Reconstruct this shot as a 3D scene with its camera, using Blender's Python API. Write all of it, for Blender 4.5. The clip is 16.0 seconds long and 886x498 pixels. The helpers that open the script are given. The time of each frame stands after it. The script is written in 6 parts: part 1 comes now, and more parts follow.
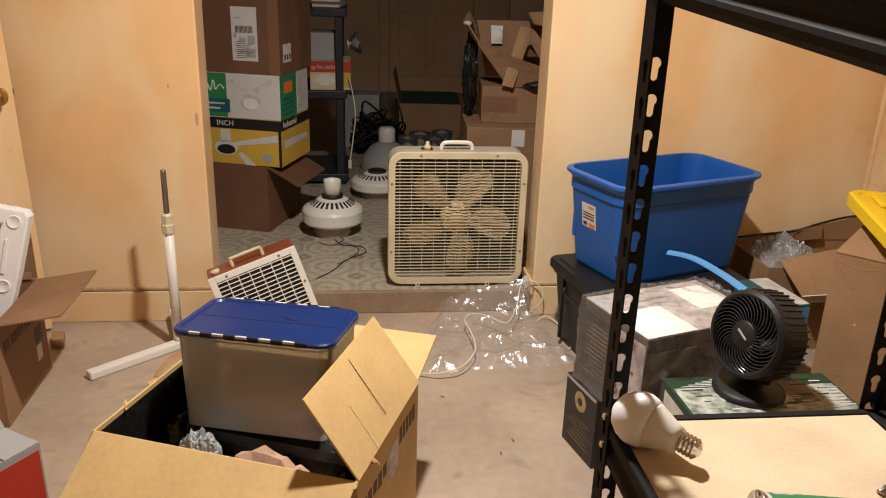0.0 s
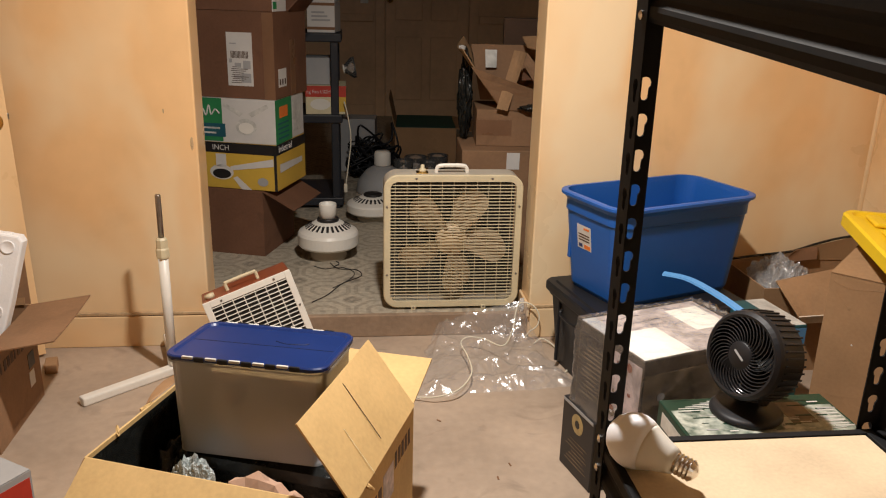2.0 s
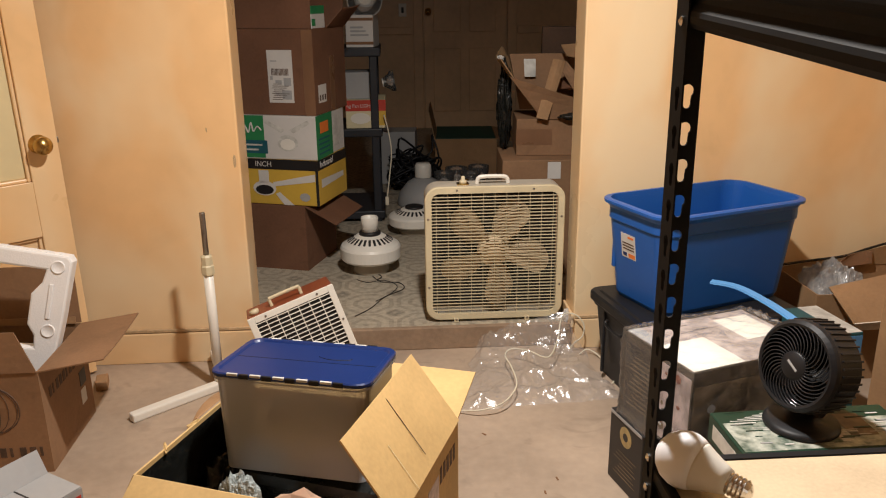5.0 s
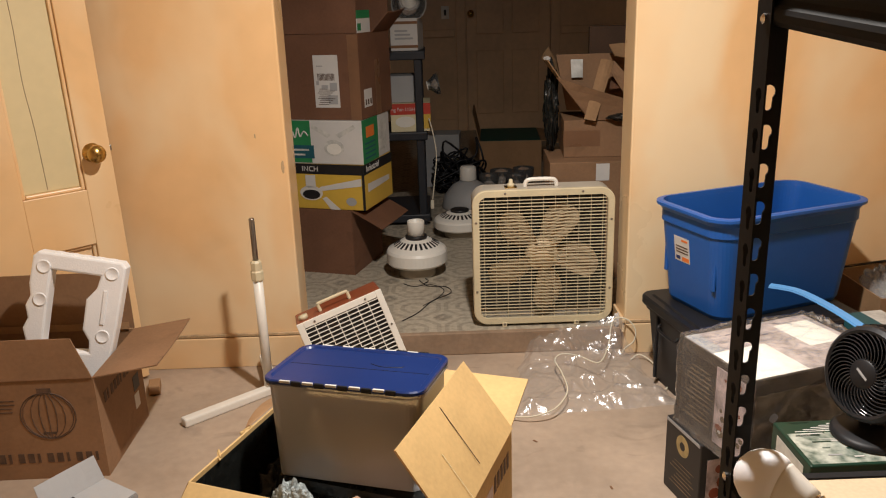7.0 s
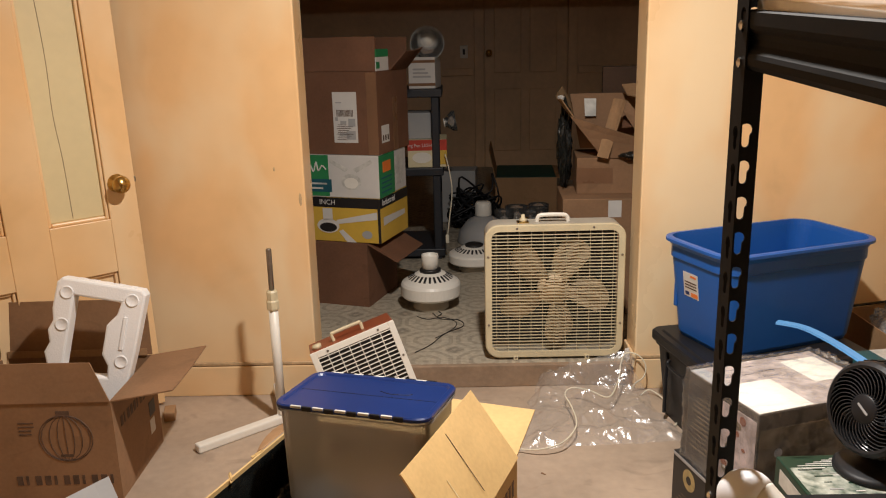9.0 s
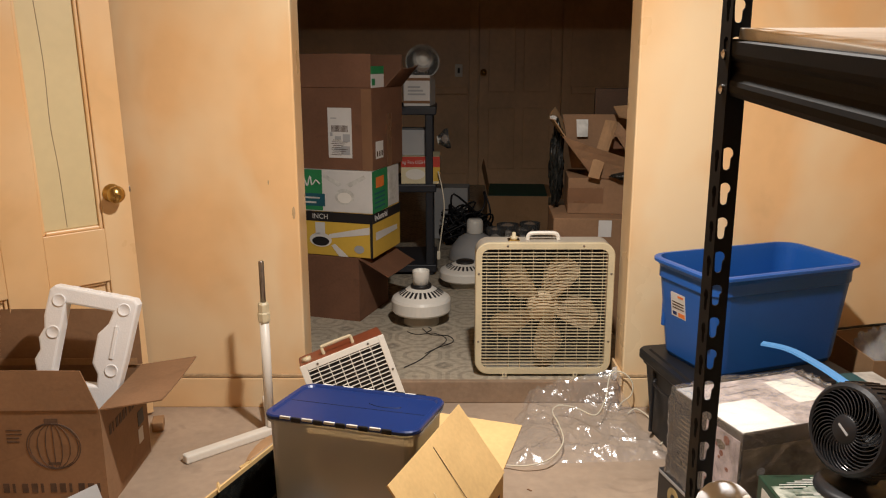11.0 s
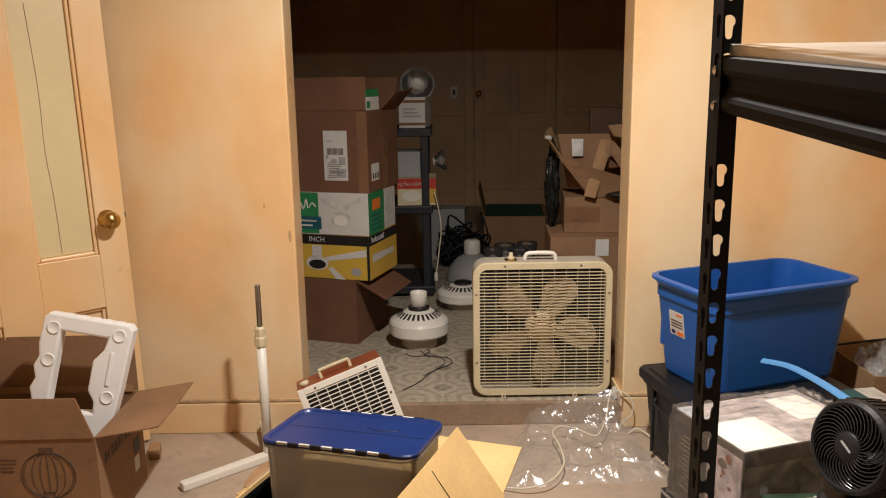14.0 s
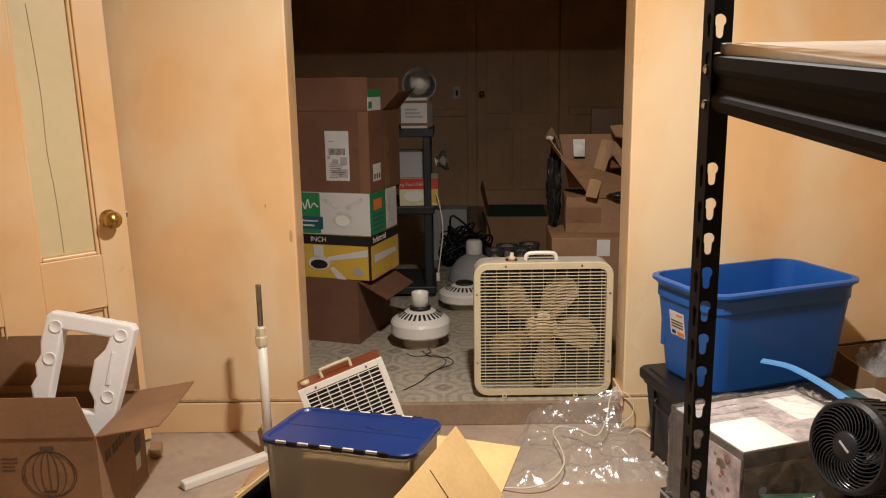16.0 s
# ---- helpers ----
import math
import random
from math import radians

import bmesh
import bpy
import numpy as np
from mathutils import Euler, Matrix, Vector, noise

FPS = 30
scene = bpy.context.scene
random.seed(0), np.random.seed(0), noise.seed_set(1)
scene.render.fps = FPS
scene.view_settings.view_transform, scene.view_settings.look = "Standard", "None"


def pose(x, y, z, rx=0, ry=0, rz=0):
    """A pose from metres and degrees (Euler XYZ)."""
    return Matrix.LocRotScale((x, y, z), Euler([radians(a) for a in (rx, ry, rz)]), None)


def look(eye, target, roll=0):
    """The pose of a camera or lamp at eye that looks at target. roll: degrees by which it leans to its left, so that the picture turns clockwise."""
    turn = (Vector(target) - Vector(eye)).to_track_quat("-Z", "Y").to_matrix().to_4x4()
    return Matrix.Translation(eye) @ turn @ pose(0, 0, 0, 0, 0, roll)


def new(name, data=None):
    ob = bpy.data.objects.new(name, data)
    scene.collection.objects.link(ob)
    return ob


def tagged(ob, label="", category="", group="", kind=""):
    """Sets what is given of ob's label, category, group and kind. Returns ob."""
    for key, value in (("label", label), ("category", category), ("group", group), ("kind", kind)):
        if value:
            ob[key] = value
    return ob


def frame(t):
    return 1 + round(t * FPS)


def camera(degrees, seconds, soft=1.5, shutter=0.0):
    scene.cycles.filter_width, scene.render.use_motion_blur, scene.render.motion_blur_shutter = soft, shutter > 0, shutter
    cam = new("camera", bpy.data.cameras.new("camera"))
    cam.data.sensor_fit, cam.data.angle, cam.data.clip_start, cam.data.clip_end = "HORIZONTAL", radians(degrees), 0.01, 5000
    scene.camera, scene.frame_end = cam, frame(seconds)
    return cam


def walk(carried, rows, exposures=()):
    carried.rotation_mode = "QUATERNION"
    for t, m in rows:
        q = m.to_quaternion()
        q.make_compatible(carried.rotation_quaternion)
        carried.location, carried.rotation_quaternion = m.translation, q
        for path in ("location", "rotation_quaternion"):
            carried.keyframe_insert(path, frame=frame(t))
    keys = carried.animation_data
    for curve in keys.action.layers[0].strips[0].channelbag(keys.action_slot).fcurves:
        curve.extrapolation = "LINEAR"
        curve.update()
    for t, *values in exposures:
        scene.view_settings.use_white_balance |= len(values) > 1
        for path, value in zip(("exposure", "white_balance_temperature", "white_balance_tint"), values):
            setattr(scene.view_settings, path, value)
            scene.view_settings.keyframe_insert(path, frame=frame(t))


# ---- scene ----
cam = camera(58.2, 16.0, soft=1.1)
PATH = [
    (0, (-0.295, 0.109, 1.312), (-0.081, 1.977, 0.631), 1.8),
    (0.5, (-0.286, 0.138, 1.294), (0.076, 1.978, 0.6), 2.0),
    (1, (-0.278, 0.136, 1.294), (0.103, 1.973, 0.599), 2.2),
    (1.5, (-0.28, 0.115, 1.299), (0.041, 1.973, 0.63), 2.0),
    (2, (-0.289, 0.112, 1.308), (-0.067, 1.999, 0.683), 1.5),
    (2.5, (-0.278, 0.108, 1.305), (-0.097, 2.002, 0.689), 1.0),
    (3, (-0.28, 0.114, 1.311), (-0.139, 2.011, 0.693), -0.4),
    (3.5, (-0.282, 0.133, 1.31), (-0.157, 2.035, 0.704), -0.8),
    (6, (-0.286, 0.123, 1.31), (-0.176, 2.027, 0.709), -0.6),
    (6.5, (-0.294, 0.142, 1.302), (-0.212, 2.043, 0.685), -1.4),
    (7, (-0.306, 0.154, 1.311), (-0.295, 2.064, 0.716), -1.9),
    (7.5, (-0.295, 0.142, 1.316), (-0.326, 2.066, 0.772), -1.9),
    (8, (-0.286, 0.125, 1.314), (-0.325, 2.056, 0.796), -1.9),
    (10.5, (-0.288, 0.078, 1.314), (-0.297, 2.016, 0.82), -0.3),
    (11, (-0.287, 0.073, 1.317), (-0.296, 2.018, 0.852), -0.1),
    (11.5, (-0.283, 0.073, 1.319), (-0.305, 2.024, 0.881), 0.0),
    (12, (-0.282, 0.071, 1.32), (-0.301, 2.027, 0.902), -0.0),
    (12.5, (-0.29, 0.07, 1.318), (-0.304, 2.027, 0.908), -0.0),
    (13, (-0.288, 0.075, 1.318), (-0.302, 2.033, 0.911), -0.5),
    (13.5, (-0.284, 0.08, 1.317), (-0.288, 2.037, 0.906), -0.7),
    (14, (-0.282, 0.081, 1.315), (-0.286, 2.038, 0.902), -0.9),
    (14.5, (-0.283, 0.096, 1.312), (-0.296, 2.051, 0.895), -1.1),
    (15, (-0.277, 0.091, 1.313), (-0.288, 2.045, 0.885), -1.1),
    (15.5, (-0.269, 0.083, 1.312), (-0.281, 2.038, 0.89), -1.1),
    (16, (-0.27, 0.077, 1.313), (-0.284, 2.034, 0.902), -0.9),
]
walk(cam, [(t, look(eye, aim, roll)) for t, eye, aim, roll in PATH])

# ---- light and exposure ----
world = bpy.data.worlds.new("world")
scene.world = world
world.use_nodes = True
world.node_tree.nodes["Background"].inputs[0].default_value = (0.9, 0.75, 0.6, 1)
world.node_tree.nodes["Background"].inputs[1].default_value = 0.004


def ceiling_lamp(place, watts, colour, size):
    """Flush round ceiling lamp that shines downward."""
    data = bpy.data.lights.new("ceiling_lamp_light", "AREA")
    data.shape, data.size = "DISK", size
    data.energy, data.color = watts, colour
    ob = new("ceiling_lamp_light", data)
    ob.location = place
    return ob


ceiling_lamp((-0.10, 1.72, 2.2), 56, (1.0, 0.935, 0.87), 0.10)
scene.view_settings.exposure = 0.0

# ---- materials ----


def mat(name, colour, rough=0.7, metal=0.0, var=0.12, scale=6.0, fine=60.0, bump=0.15, spec=0.4, hue=None, dist=0.01, scuff=0.0, scuff_scale=5.0):
    """Plain surface with two scales of mottling, roughness wear and a fine bump, in metres."""
    m = bpy.data.materials.new(name)
    m.use_nodes = True
    nt = m.node_tree
    b = nt.nodes["Principled BSDF"]
    co = nt.nodes.new("ShaderNodeTexCoord")
    n1, n2 = nt.nodes.new("ShaderNodeTexNoise"), nt.nodes.new("ShaderNodeTexNoise")
    n1.inputs["Scale"].default_value, n1.inputs["Detail"].default_value = scale, 5
    n2.inputs["Scale"].default_value, n2.inputs["Detail"].default_value = fine, 4
    mixf = nt.nodes.new("ShaderNodeMath")
    mixf.operation = "MULTIPLY_ADD"
    mixf.inputs[1].default_value = 0.35
    ramp = nt.nodes.new("ShaderNodeValToRGB")
    c2 = hue or tuple(c * 0.75 for c in colour)
    lo = tuple(c * (1 - var) + d * var for c, d in zip(colour, c2)) if hue else tuple(c * (1 - var) for c in colour)
    hi = tuple(min(1, c * (1 + var)) for c in colour)
    ramp.color_ramp.elements[0].position, ramp.color_ramp.elements[1].position = 0.45, 0.9
    ramp.color_ramp.elements[0].color, ramp.color_ramp.elements[1].color = (*lo, 1), (*hi, 1)
    for n in (n1, n2):
        nt.links.new(co.outputs["Object"], n.inputs["Vector"])
    nt.links.new(n2.outputs["Fac"], mixf.inputs[0])
    nt.links.new(n1.outputs["Fac"], mixf.inputs[2])
    nt.links.new(mixf.outputs[0], ramp.inputs[0])
    out = ramp.outputs[0]
    if scuff:
        n3, r3, mx = nt.nodes.new("ShaderNodeTexNoise"), nt.nodes.new("ShaderNodeValToRGB"), nt.nodes.new("ShaderNodeMixRGB")
        n3.inputs["Scale"].default_value, n3.inputs["Detail"].default_value, n3.inputs["Distortion"].default_value = scuff_scale, 9, 1.2
        r3.color_ramp.elements[0].position, r3.color_ramp.elements[1].position = 0.60, 0.74
        r3.color_ramp.elements[0].color, r3.color_ramp.elements[1].color = (0, 0, 0, 1), (scuff, scuff, scuff, 1)
        mx.inputs[2].default_value = (*(c * 0.45 for c in colour), 1)
        nt.links.new(co.outputs["Object"], n3.inputs["Vector"])
        nt.links.new(n3.outputs["Fac"], r3.inputs[0])
        nt.links.new(r3.outputs[0], mx.inputs[0])
        nt.links.new(out, mx.inputs[1])
        out = mx.outputs[0]
    nt.links.new(out, b.inputs["Base Color"])
    rr = nt.nodes.new("ShaderNodeMapRange")
    rr.inputs["To Min"].default_value, rr.inputs["To Max"].default_value = max(0, rough - 0.1), min(1, rough + 0.1)
    nt.links.new(n1.outputs["Fac"], rr.inputs[0])
    nt.links.new(rr.outputs[0], b.inputs["Roughness"])
    b.inputs["Metallic"].default_value = metal
    b.inputs["Specular IOR Level"].default_value = spec
    if bump:
        bp = nt.nodes.new("ShaderNodeBump")
        bp.inputs["Strength"].default_value, bp.inputs["Distance"].default_value = bump, dist
        nt.links.new(n2.outputs["Fac"], bp.inputs["Height"])
        nt.links.new(bp.outputs[0], b.inputs["Normal"])
    return m


def clear(name, colour=(1, 1, 1), rough=0.05, alpha=0.25):
    """Thin clear or milky sheet: a gloss coat over a mostly see-through film."""
    m = bpy.data.materials.new(name)
    m.use_nodes = True
    nt = m.node_tree
    b = nt.nodes["Principled BSDF"]
    b.inputs["Base Color"].default_value = (*colour, 1)
    b.inputs["Roughness"].default_value = rough
    b.inputs["Alpha"].default_value = alpha
    return m


def aged_sheen_paint(name, warm, pale, low, high, scuff):
    """Old gloss paint: broad paler cream areas painted in as sheen over the warm coat, soft brush waviness, a few
    scuffs.
    """
    m = mat(name, warm, 0.3, var=0.07, scale=2.2, fine=14, bump=0.10, spec=0.5, dist=0.004, scuff=scuff, scuff_scale=3.2)
    nt = m.node_tree
    b = nt.nodes["Principled BSDF"]
    src = b.inputs["Base Color"].links[0].from_socket
    # noise mask for the paler colour that stands in for gloss sheen
    co, no, mp = nt.nodes.new("ShaderNodeTexCoord"), nt.nodes.new("ShaderNodeTexNoise"), nt.nodes.new("ShaderNodeMapping")
    mp.inputs["Scale"].default_value = (1.0, 1.0, 0.55)
    no.inputs["Scale"].default_value, no.inputs["Detail"].default_value, no.inputs["Distortion"].default_value = 2.4, 3, 0.4
    rp, mx = nt.nodes.new("ShaderNodeMapRange"), nt.nodes.new("ShaderNodeMixRGB")
    rp.inputs["From Min"].default_value, rp.inputs["From Max"].default_value = low, high
    mx.inputs[2].default_value = (*pale, 1)
    nt.links.new(co.outputs["Object"], mp.inputs[0])
    nt.links.new(mp.outputs[0], no.inputs["Vector"])
    nt.links.new(no.outputs["Fac"], rp.inputs[0])
    ml = nt.nodes.new("ShaderNodeMath")
    ml.operation = "MULTIPLY"
    ml.inputs[1].default_value = 0.85
    nt.links.new(rp.outputs[0], ml.inputs[0])
    nt.links.new(ml.outputs[0], mx.inputs[0])
    nt.links.new(src, mx.inputs[1])
    nt.links.new(mx.outputs[0], b.inputs["Base Color"])
    return m


WALL = aged_sheen_paint("cream_wall_paint", (0.82, 0.53, 0.265), (0.86, 0.70, 0.46), 0.42, 0.62, 0.12)
FLOOR = mat("worn_painted_concrete", (0.41, 0.315, 0.235), 0.6, var=0.2, scale=2.6, fine=30, bump=0.2, dist=0.004, scuff=0.5, scuff_scale=6.0)

STEP = mat("worn_wood_step", (0.30, 0.21, 0.14), 0.7, var=0.25, scale=5, fine=50)
DOORM = aged_sheen_paint("cream_door_paint", (0.82, 0.53, 0.26), (0.85, 0.67, 0.43), 0.44, 0.64, 0.2)
DARKW = mat("back_room_panel_paint", (0.70, 0.475, 0.285), 0.42, var=0.16, scale=2, fine=20)
CEIL = mat("ceiling_paint", (0.7, 0.6, 0.45), 0.8)
CARD = mat("brown_cardboard", (0.36, 0.215, 0.112), 0.8, scuff=0.3, scuff_scale=9.0, var=0.16, scale=5, fine=90, bump=0.1, spec=0.2, dist=0.003)
CARDY = mat("yellowish_cardboard", (0.58, 0.395, 0.175), 0.75, scuff=0.3, scuff_scale=9.0, var=0.16, scale=4, fine=90, bump=0.1, spec=0.25, dist=0.003)
CARDIN = mat("cardboard_inside", (0.34, 0.21, 0.11), 0.85, var=0.1, scale=5, fine=90, bump=0.1, spec=0.2, dist=0.003)
CARDD = mat("dark_brown_cardboard", (0.22, 0.115, 0.06), 0.75, var=0.1, scale=5, fine=90, bump=0.1, spec=0.25, dist=0.003)
BLUE = mat("blue_plastic", (0.013, 0.098, 0.39), 0.38, var=0.06, scale=6, fine=120, bump=0.03, spec=0.5, dist=0.002)
NAVY = mat("navy_plastic_lid", (0.009, 0.026, 0.125), 0.36, var=0.08, scale=6, fine=120, bump=0.03, dist=0.002)
BLACKP = mat("black_plastic", (0.013, 0.013, 0.015), 0.45, var=0.2, scale=8, fine=120, bump=0.05, spec=0.3, dist=0.002)
BLACKM = mat("black_powder_coated_steel", (0.012, 0.012, 0.013), 0.6, var=0.25, scale=12, fine=200, bump=0.08, spec=0.1, dist=0.001)
YELLOW = mat("yellow_plastic", (0.85, 0.58, 0.02), 0.4, var=0.05, bump=0.03, dist=0.002)
IVORY = mat("aged_ivory_plastic", (0.62, 0.54, 0.36), 0.45, var=0.1, scale=8, fine=100, bump=0.04, dist=0.002)
FANGREY = mat("beige_grey_steel", (0.50, 0.45, 0.37), 0.45, var=0.1, scale=8, fine=100, bump=0.04, dist=0.002)
WHITEP = mat("white_enamel", (0.78, 0.75, 0.68), 0.35, var=0.05, bump=0.03, dist=0.002)
FOAM = mat("white_styrofoam", (0.85, 0.85, 0.85), 0.85, var=0.03, scale=10, fine=160, bump=0.25, dist=0.003)
GREENP = mat("green_print", (0.03, 0.22, 0.08), 0.5, bump=0.03, dist=0.002)
DKGREEN = mat("dark_green_print", (0.008, 0.038, 0.022), 0.45, bump=0.03, dist=0.002)
WHITEC = mat("white_printed_card", (0.62, 0.60, 0.57), 0.55, var=0.05, bump=0.03, dist=0.002)
YELC = mat("mustard_printed_card", (0.62, 0.40, 0.06), 0.5, var=0.06, bump=0.03, dist=0.002)
BLKC = mat("black_printed_card", (0.02, 0.018, 0.018), 0.45, var=0.1, bump=0.03, dist=0.002)
GREYC = mat("grey_card", (0.36, 0.36, 0.36), 0.55, var=0.06, bump=0.03, dist=0.002)
REDP = mat("red_print", (0.5, 0.05, 0.03), 0.5, bump=0.03, dist=0.002)
ORANGE = mat("orange_sticker", (0.75, 0.2, 0.04), 0.5, bump=0.02, dist=0.002)
TEAL = mat("teal_printed_card", (0.018, 0.09, 0.105), 0.5, bump=0.03, dist=0.002)
MAROON = mat("red_brown_steel", (0.25, 0.06, 0.025), 0.4, bump=0.04, dist=0.002)
STEEL = mat("dull_steel_tube", (0.32, 0.29, 0.26), 0.35, 0.9, var=0.2, scale=20, fine=150, bump=0.05, dist=0.001)
BRASS = mat("worn_brass", (0.55, 0.36, 0.12), 0.28, 1.0, var=0.15, scale=20, fine=150, bump=0.03, dist=0.001)
CHROME = mat("bright_metal", (0.7, 0.68, 0.65), 0.2, 1.0, var=0.1, bump=0)
BOARD = mat("particle_board", (0.68, 0.53, 0.35), 0.7, var=0.16, scale=10, fine=220, bump=0.1, dist=0.001)
KRAFT = mat("kraft_paper", (0.50, 0.32, 0.225), 0.75, var=0.12, scale=9, fine=80, bump=0.15, dist=0.004)


def film(name, gloss, haze, rough=0.08, scale=30.0, tint=(0.8, 0.78, 0.76), wrinkle=0.02):
    """Clear plastic film: see-through, with a gloss coat and a little milky haze, finely wrinkled."""
    m = bpy.data.materials.new(name)
    m.use_nodes = True
    nt = m.node_tree
    nt.nodes.remove(nt.nodes["Principled BSDF"])
    tr, gl, df_ = (nt.nodes.new("ShaderNodeBsdf" + k) for k in ("Transparent", "Glossy", "Diffuse"))
    gl.inputs["Roughness"].default_value = rough
    df_.inputs["Color"].default_value = (*tint, 1)
    co, no, bp = nt.nodes.new("ShaderNodeTexCoord"), nt.nodes.new("ShaderNodeTexNoise"), nt.nodes.new("ShaderNodeBump")
    no.inputs["Scale"].default_value, no.inputs["Detail"].default_value = scale, 3
    bp.inputs["Strength"].default_value, bp.inputs["Distance"].default_value = 0.7, wrinkle
    nt.links.new(co.outputs["Object"], no.inputs["Vector"])
    nt.links.new(no.outputs["Fac"], bp.inputs["Height"])
    nt.links.new(bp.outputs[0], gl.inputs["Normal"])
    lw = nt.nodes.new("ShaderNodeFresnel")
    lw.inputs["IOR"].default_value = gloss
    m1, m2 = nt.nodes.new("ShaderNodeMixShader"), nt.nodes.new("ShaderNodeMixShader")
    m1.inputs[0].default_value = haze
    nt.links.new(tr.outputs[0], m1.inputs[1])
    nt.links.new(df_.outputs[0], m1.inputs[2])
    nt.links.new(lw.outputs[0], m2.inputs[0])
    nt.links.new(m1.outputs[0], m2.inputs[1])
    nt.links.new(gl.outputs[0], m2.inputs[2])
    nt.links.new(m2.outputs[0], nt.nodes["Material Output"].inputs[0])
    return m


FILM = film("clear_film", 2.4, 0.13, 0.21, 45.0, (0.70, 0.71, 0.73), 0.005)
FILMB = film("shrink_wrap", 2.1, 0.07, 0.14, 70.0, wrinkle=0.012)
MILKY = film("milky_clear_plastic", 1.35, 0.36, 0.3, 20.0, (0.64, 0.67, 0.72), 0.004)
GLASS = film("clear_glass", 1.45, 0.10, 0.06, 4.0)
BULBW = mat("frosted_white_bulb", (0.86, 0.88, 0.92), 0.5, var=0.02, bump=0)
CORD = mat("white_cord", (0.72, 0.66, 0.52), 0.5, bump=0)


def lino_mat():
    """Printed sheet: rows of octagon medallions with small squares between, grey on beige."""
    m = bpy.data.materials.new("patterned_linoleum")
    m.use_nodes = True
    nt = m.node_tree
    b = nt.nodes["Principled BSDF"]
    co = nt.nodes.new("ShaderNodeTexCoord")
    sep = nt.nodes.new("ShaderNodeSeparateXYZ")
    nt.links.new(co.outputs["Object"], sep.inputs[0])

    def op(kind, a, v=None, c=None):
        n = nt.nodes.new("ShaderNodeMath")
        n.operation = kind
        for i, s in enumerate((a, v, c)):
            if s is None:
                continue
            if isinstance(s, (int, float)):
                n.inputs[i].default_value = s
            else:
                nt.links.new(s, n.inputs[i])
        return n.outputs[0]

    def octa(shift):
        u = [op("ABSOLUTE", op("SUBTRACT", op("FRACT", op("MULTIPLY_ADD", sep.outputs[k], 1 / 0.23, shift)), 0.5)) for k in (0, 1)]
        return op("MAXIMUM", op("MAXIMUM", u[0], u[1]), op("MULTIPLY", op("ADD", u[0], u[1]), 0.72))

    d = octa(0.3)
    ring = op("GREATER_THAN", op("SINE", op("MULTIPLY_ADD", d, 30.0, 1.2)), 0.35)
    inner = op("LESS_THAN", octa(0.8), 0.17)
    no = nt.nodes.new("ShaderNodeTexNoise")
    no.inputs["Scale"].default_value, no.inputs["Detail"].default_value = 45, 6
    nt.links.new(co.outputs["Object"], no.inputs["Vector"])
    big = nt.nodes.new("ShaderNodeTexNoise")
    big.inputs["Scale"].default_value, big.inputs["Detail"].default_value = 3, 5
    nt.links.new(co.outputs["Object"], big.inputs["Vector"])
    f = op("ADD", op("MULTIPLY", ring, 0.30), op("MULTIPLY", inner, 0.25))
    f = op("ADD", f, op("MULTIPLY_ADD", no.outputs["Fac"], 1.3, -0.42))
    ramp = nt.nodes.new("ShaderNodeValToRGB")
    ramp.color_ramp.elements[0].color = (0.64, 0.56, 0.43, 1)
    ramp.color_ramp.elements[1].color = (0.25, 0.215, 0.17, 1)
    nt.links.new(f, ramp.inputs[0])
    mx = nt.nodes.new("ShaderNodeMixRGB")
    mx.blend_type = "MULTIPLY"
    mx.inputs[0].default_value = 0.5
    nt.links.new(ramp.outputs[0], mx.inputs[1])
    nt.links.new(big.outputs["Fac"], mx.inputs[2])
    nt.links.new(mx.outputs[0], b.inputs["Base Color"])
    b.inputs["Roughness"].default_value = 0.55
    return m


LINO = lino_mat()
PANELM = mat("pale_panel_paint", (0.72, 0.61, 0.36), 0.35, var=0.06, scale=2, fine=30, bump=0.06, dist=0.004)
BLADE = mat("dusty_tan_plastic", (0.66, 0.51, 0.33), 0.5, var=0.1, scale=10, fine=80, bump=0.03, dist=0.002)
PRINT = mat("faded_dark_print", (0.10, 0.06, 0.04), 0.7, var=0.3, scale=40, fine=200, bump=0)
BUBBLE = mat("bubble_wrap_film", (0.45, 0.50, 0.50), 0.25, var=0.2, scale=40, fine=130, bump=0.9, dist=0.01)
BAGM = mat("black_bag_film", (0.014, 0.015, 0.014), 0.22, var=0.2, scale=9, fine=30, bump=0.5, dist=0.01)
BLK2 = mat("matt_black_case", (0.006, 0.006, 0.007), 0.6, var=0.2, bump=0.05, spec=0.15, dist=0.002)
LTBLUE = mat("light_blue_plastic", (0.10, 0.30, 0.62), 0.4, var=0.06, bump=0.02, dist=0.002)
PINKP = mat("pale_photo_print", (0.50, 0.40, 0.38), 0.4, var=0.5, scale=22, fine=70, bump=0)
SEPIA = mat("brown_photo_print", (0.14, 0.10, 0.06), 0.35, var=0.6, scale=18, fine=60, bump=0)
PALEC = mat("pale_grey_print", (0.55, 0.54, 0.50), 0.45, var=0.25, scale=18, fine=70, bump=0)
BOXDK = mat("dark_carton_print", (0.06, 0.045, 0.035), 0.45, var=0.4, scale=14, fine=60, bump=0)
BRASSP = mat("gold_print", (0.42, 0.32, 0.14), 0.45, var=0.3, scale=30, fine=90, bump=0)
GLOSSB = mat("gloss_black_plastic", (0.03, 0.03, 0.032), 0.18, var=0.1, bump=0)
CREAMP = mat("cream_lamp_body", (0.74, 0.72, 0.66), 0.35, var=0.03, bump=0)
CREAMC = mat("cream_printed_card", (0.70, 0.62, 0.40), 0.5, var=0.06, bump=0)
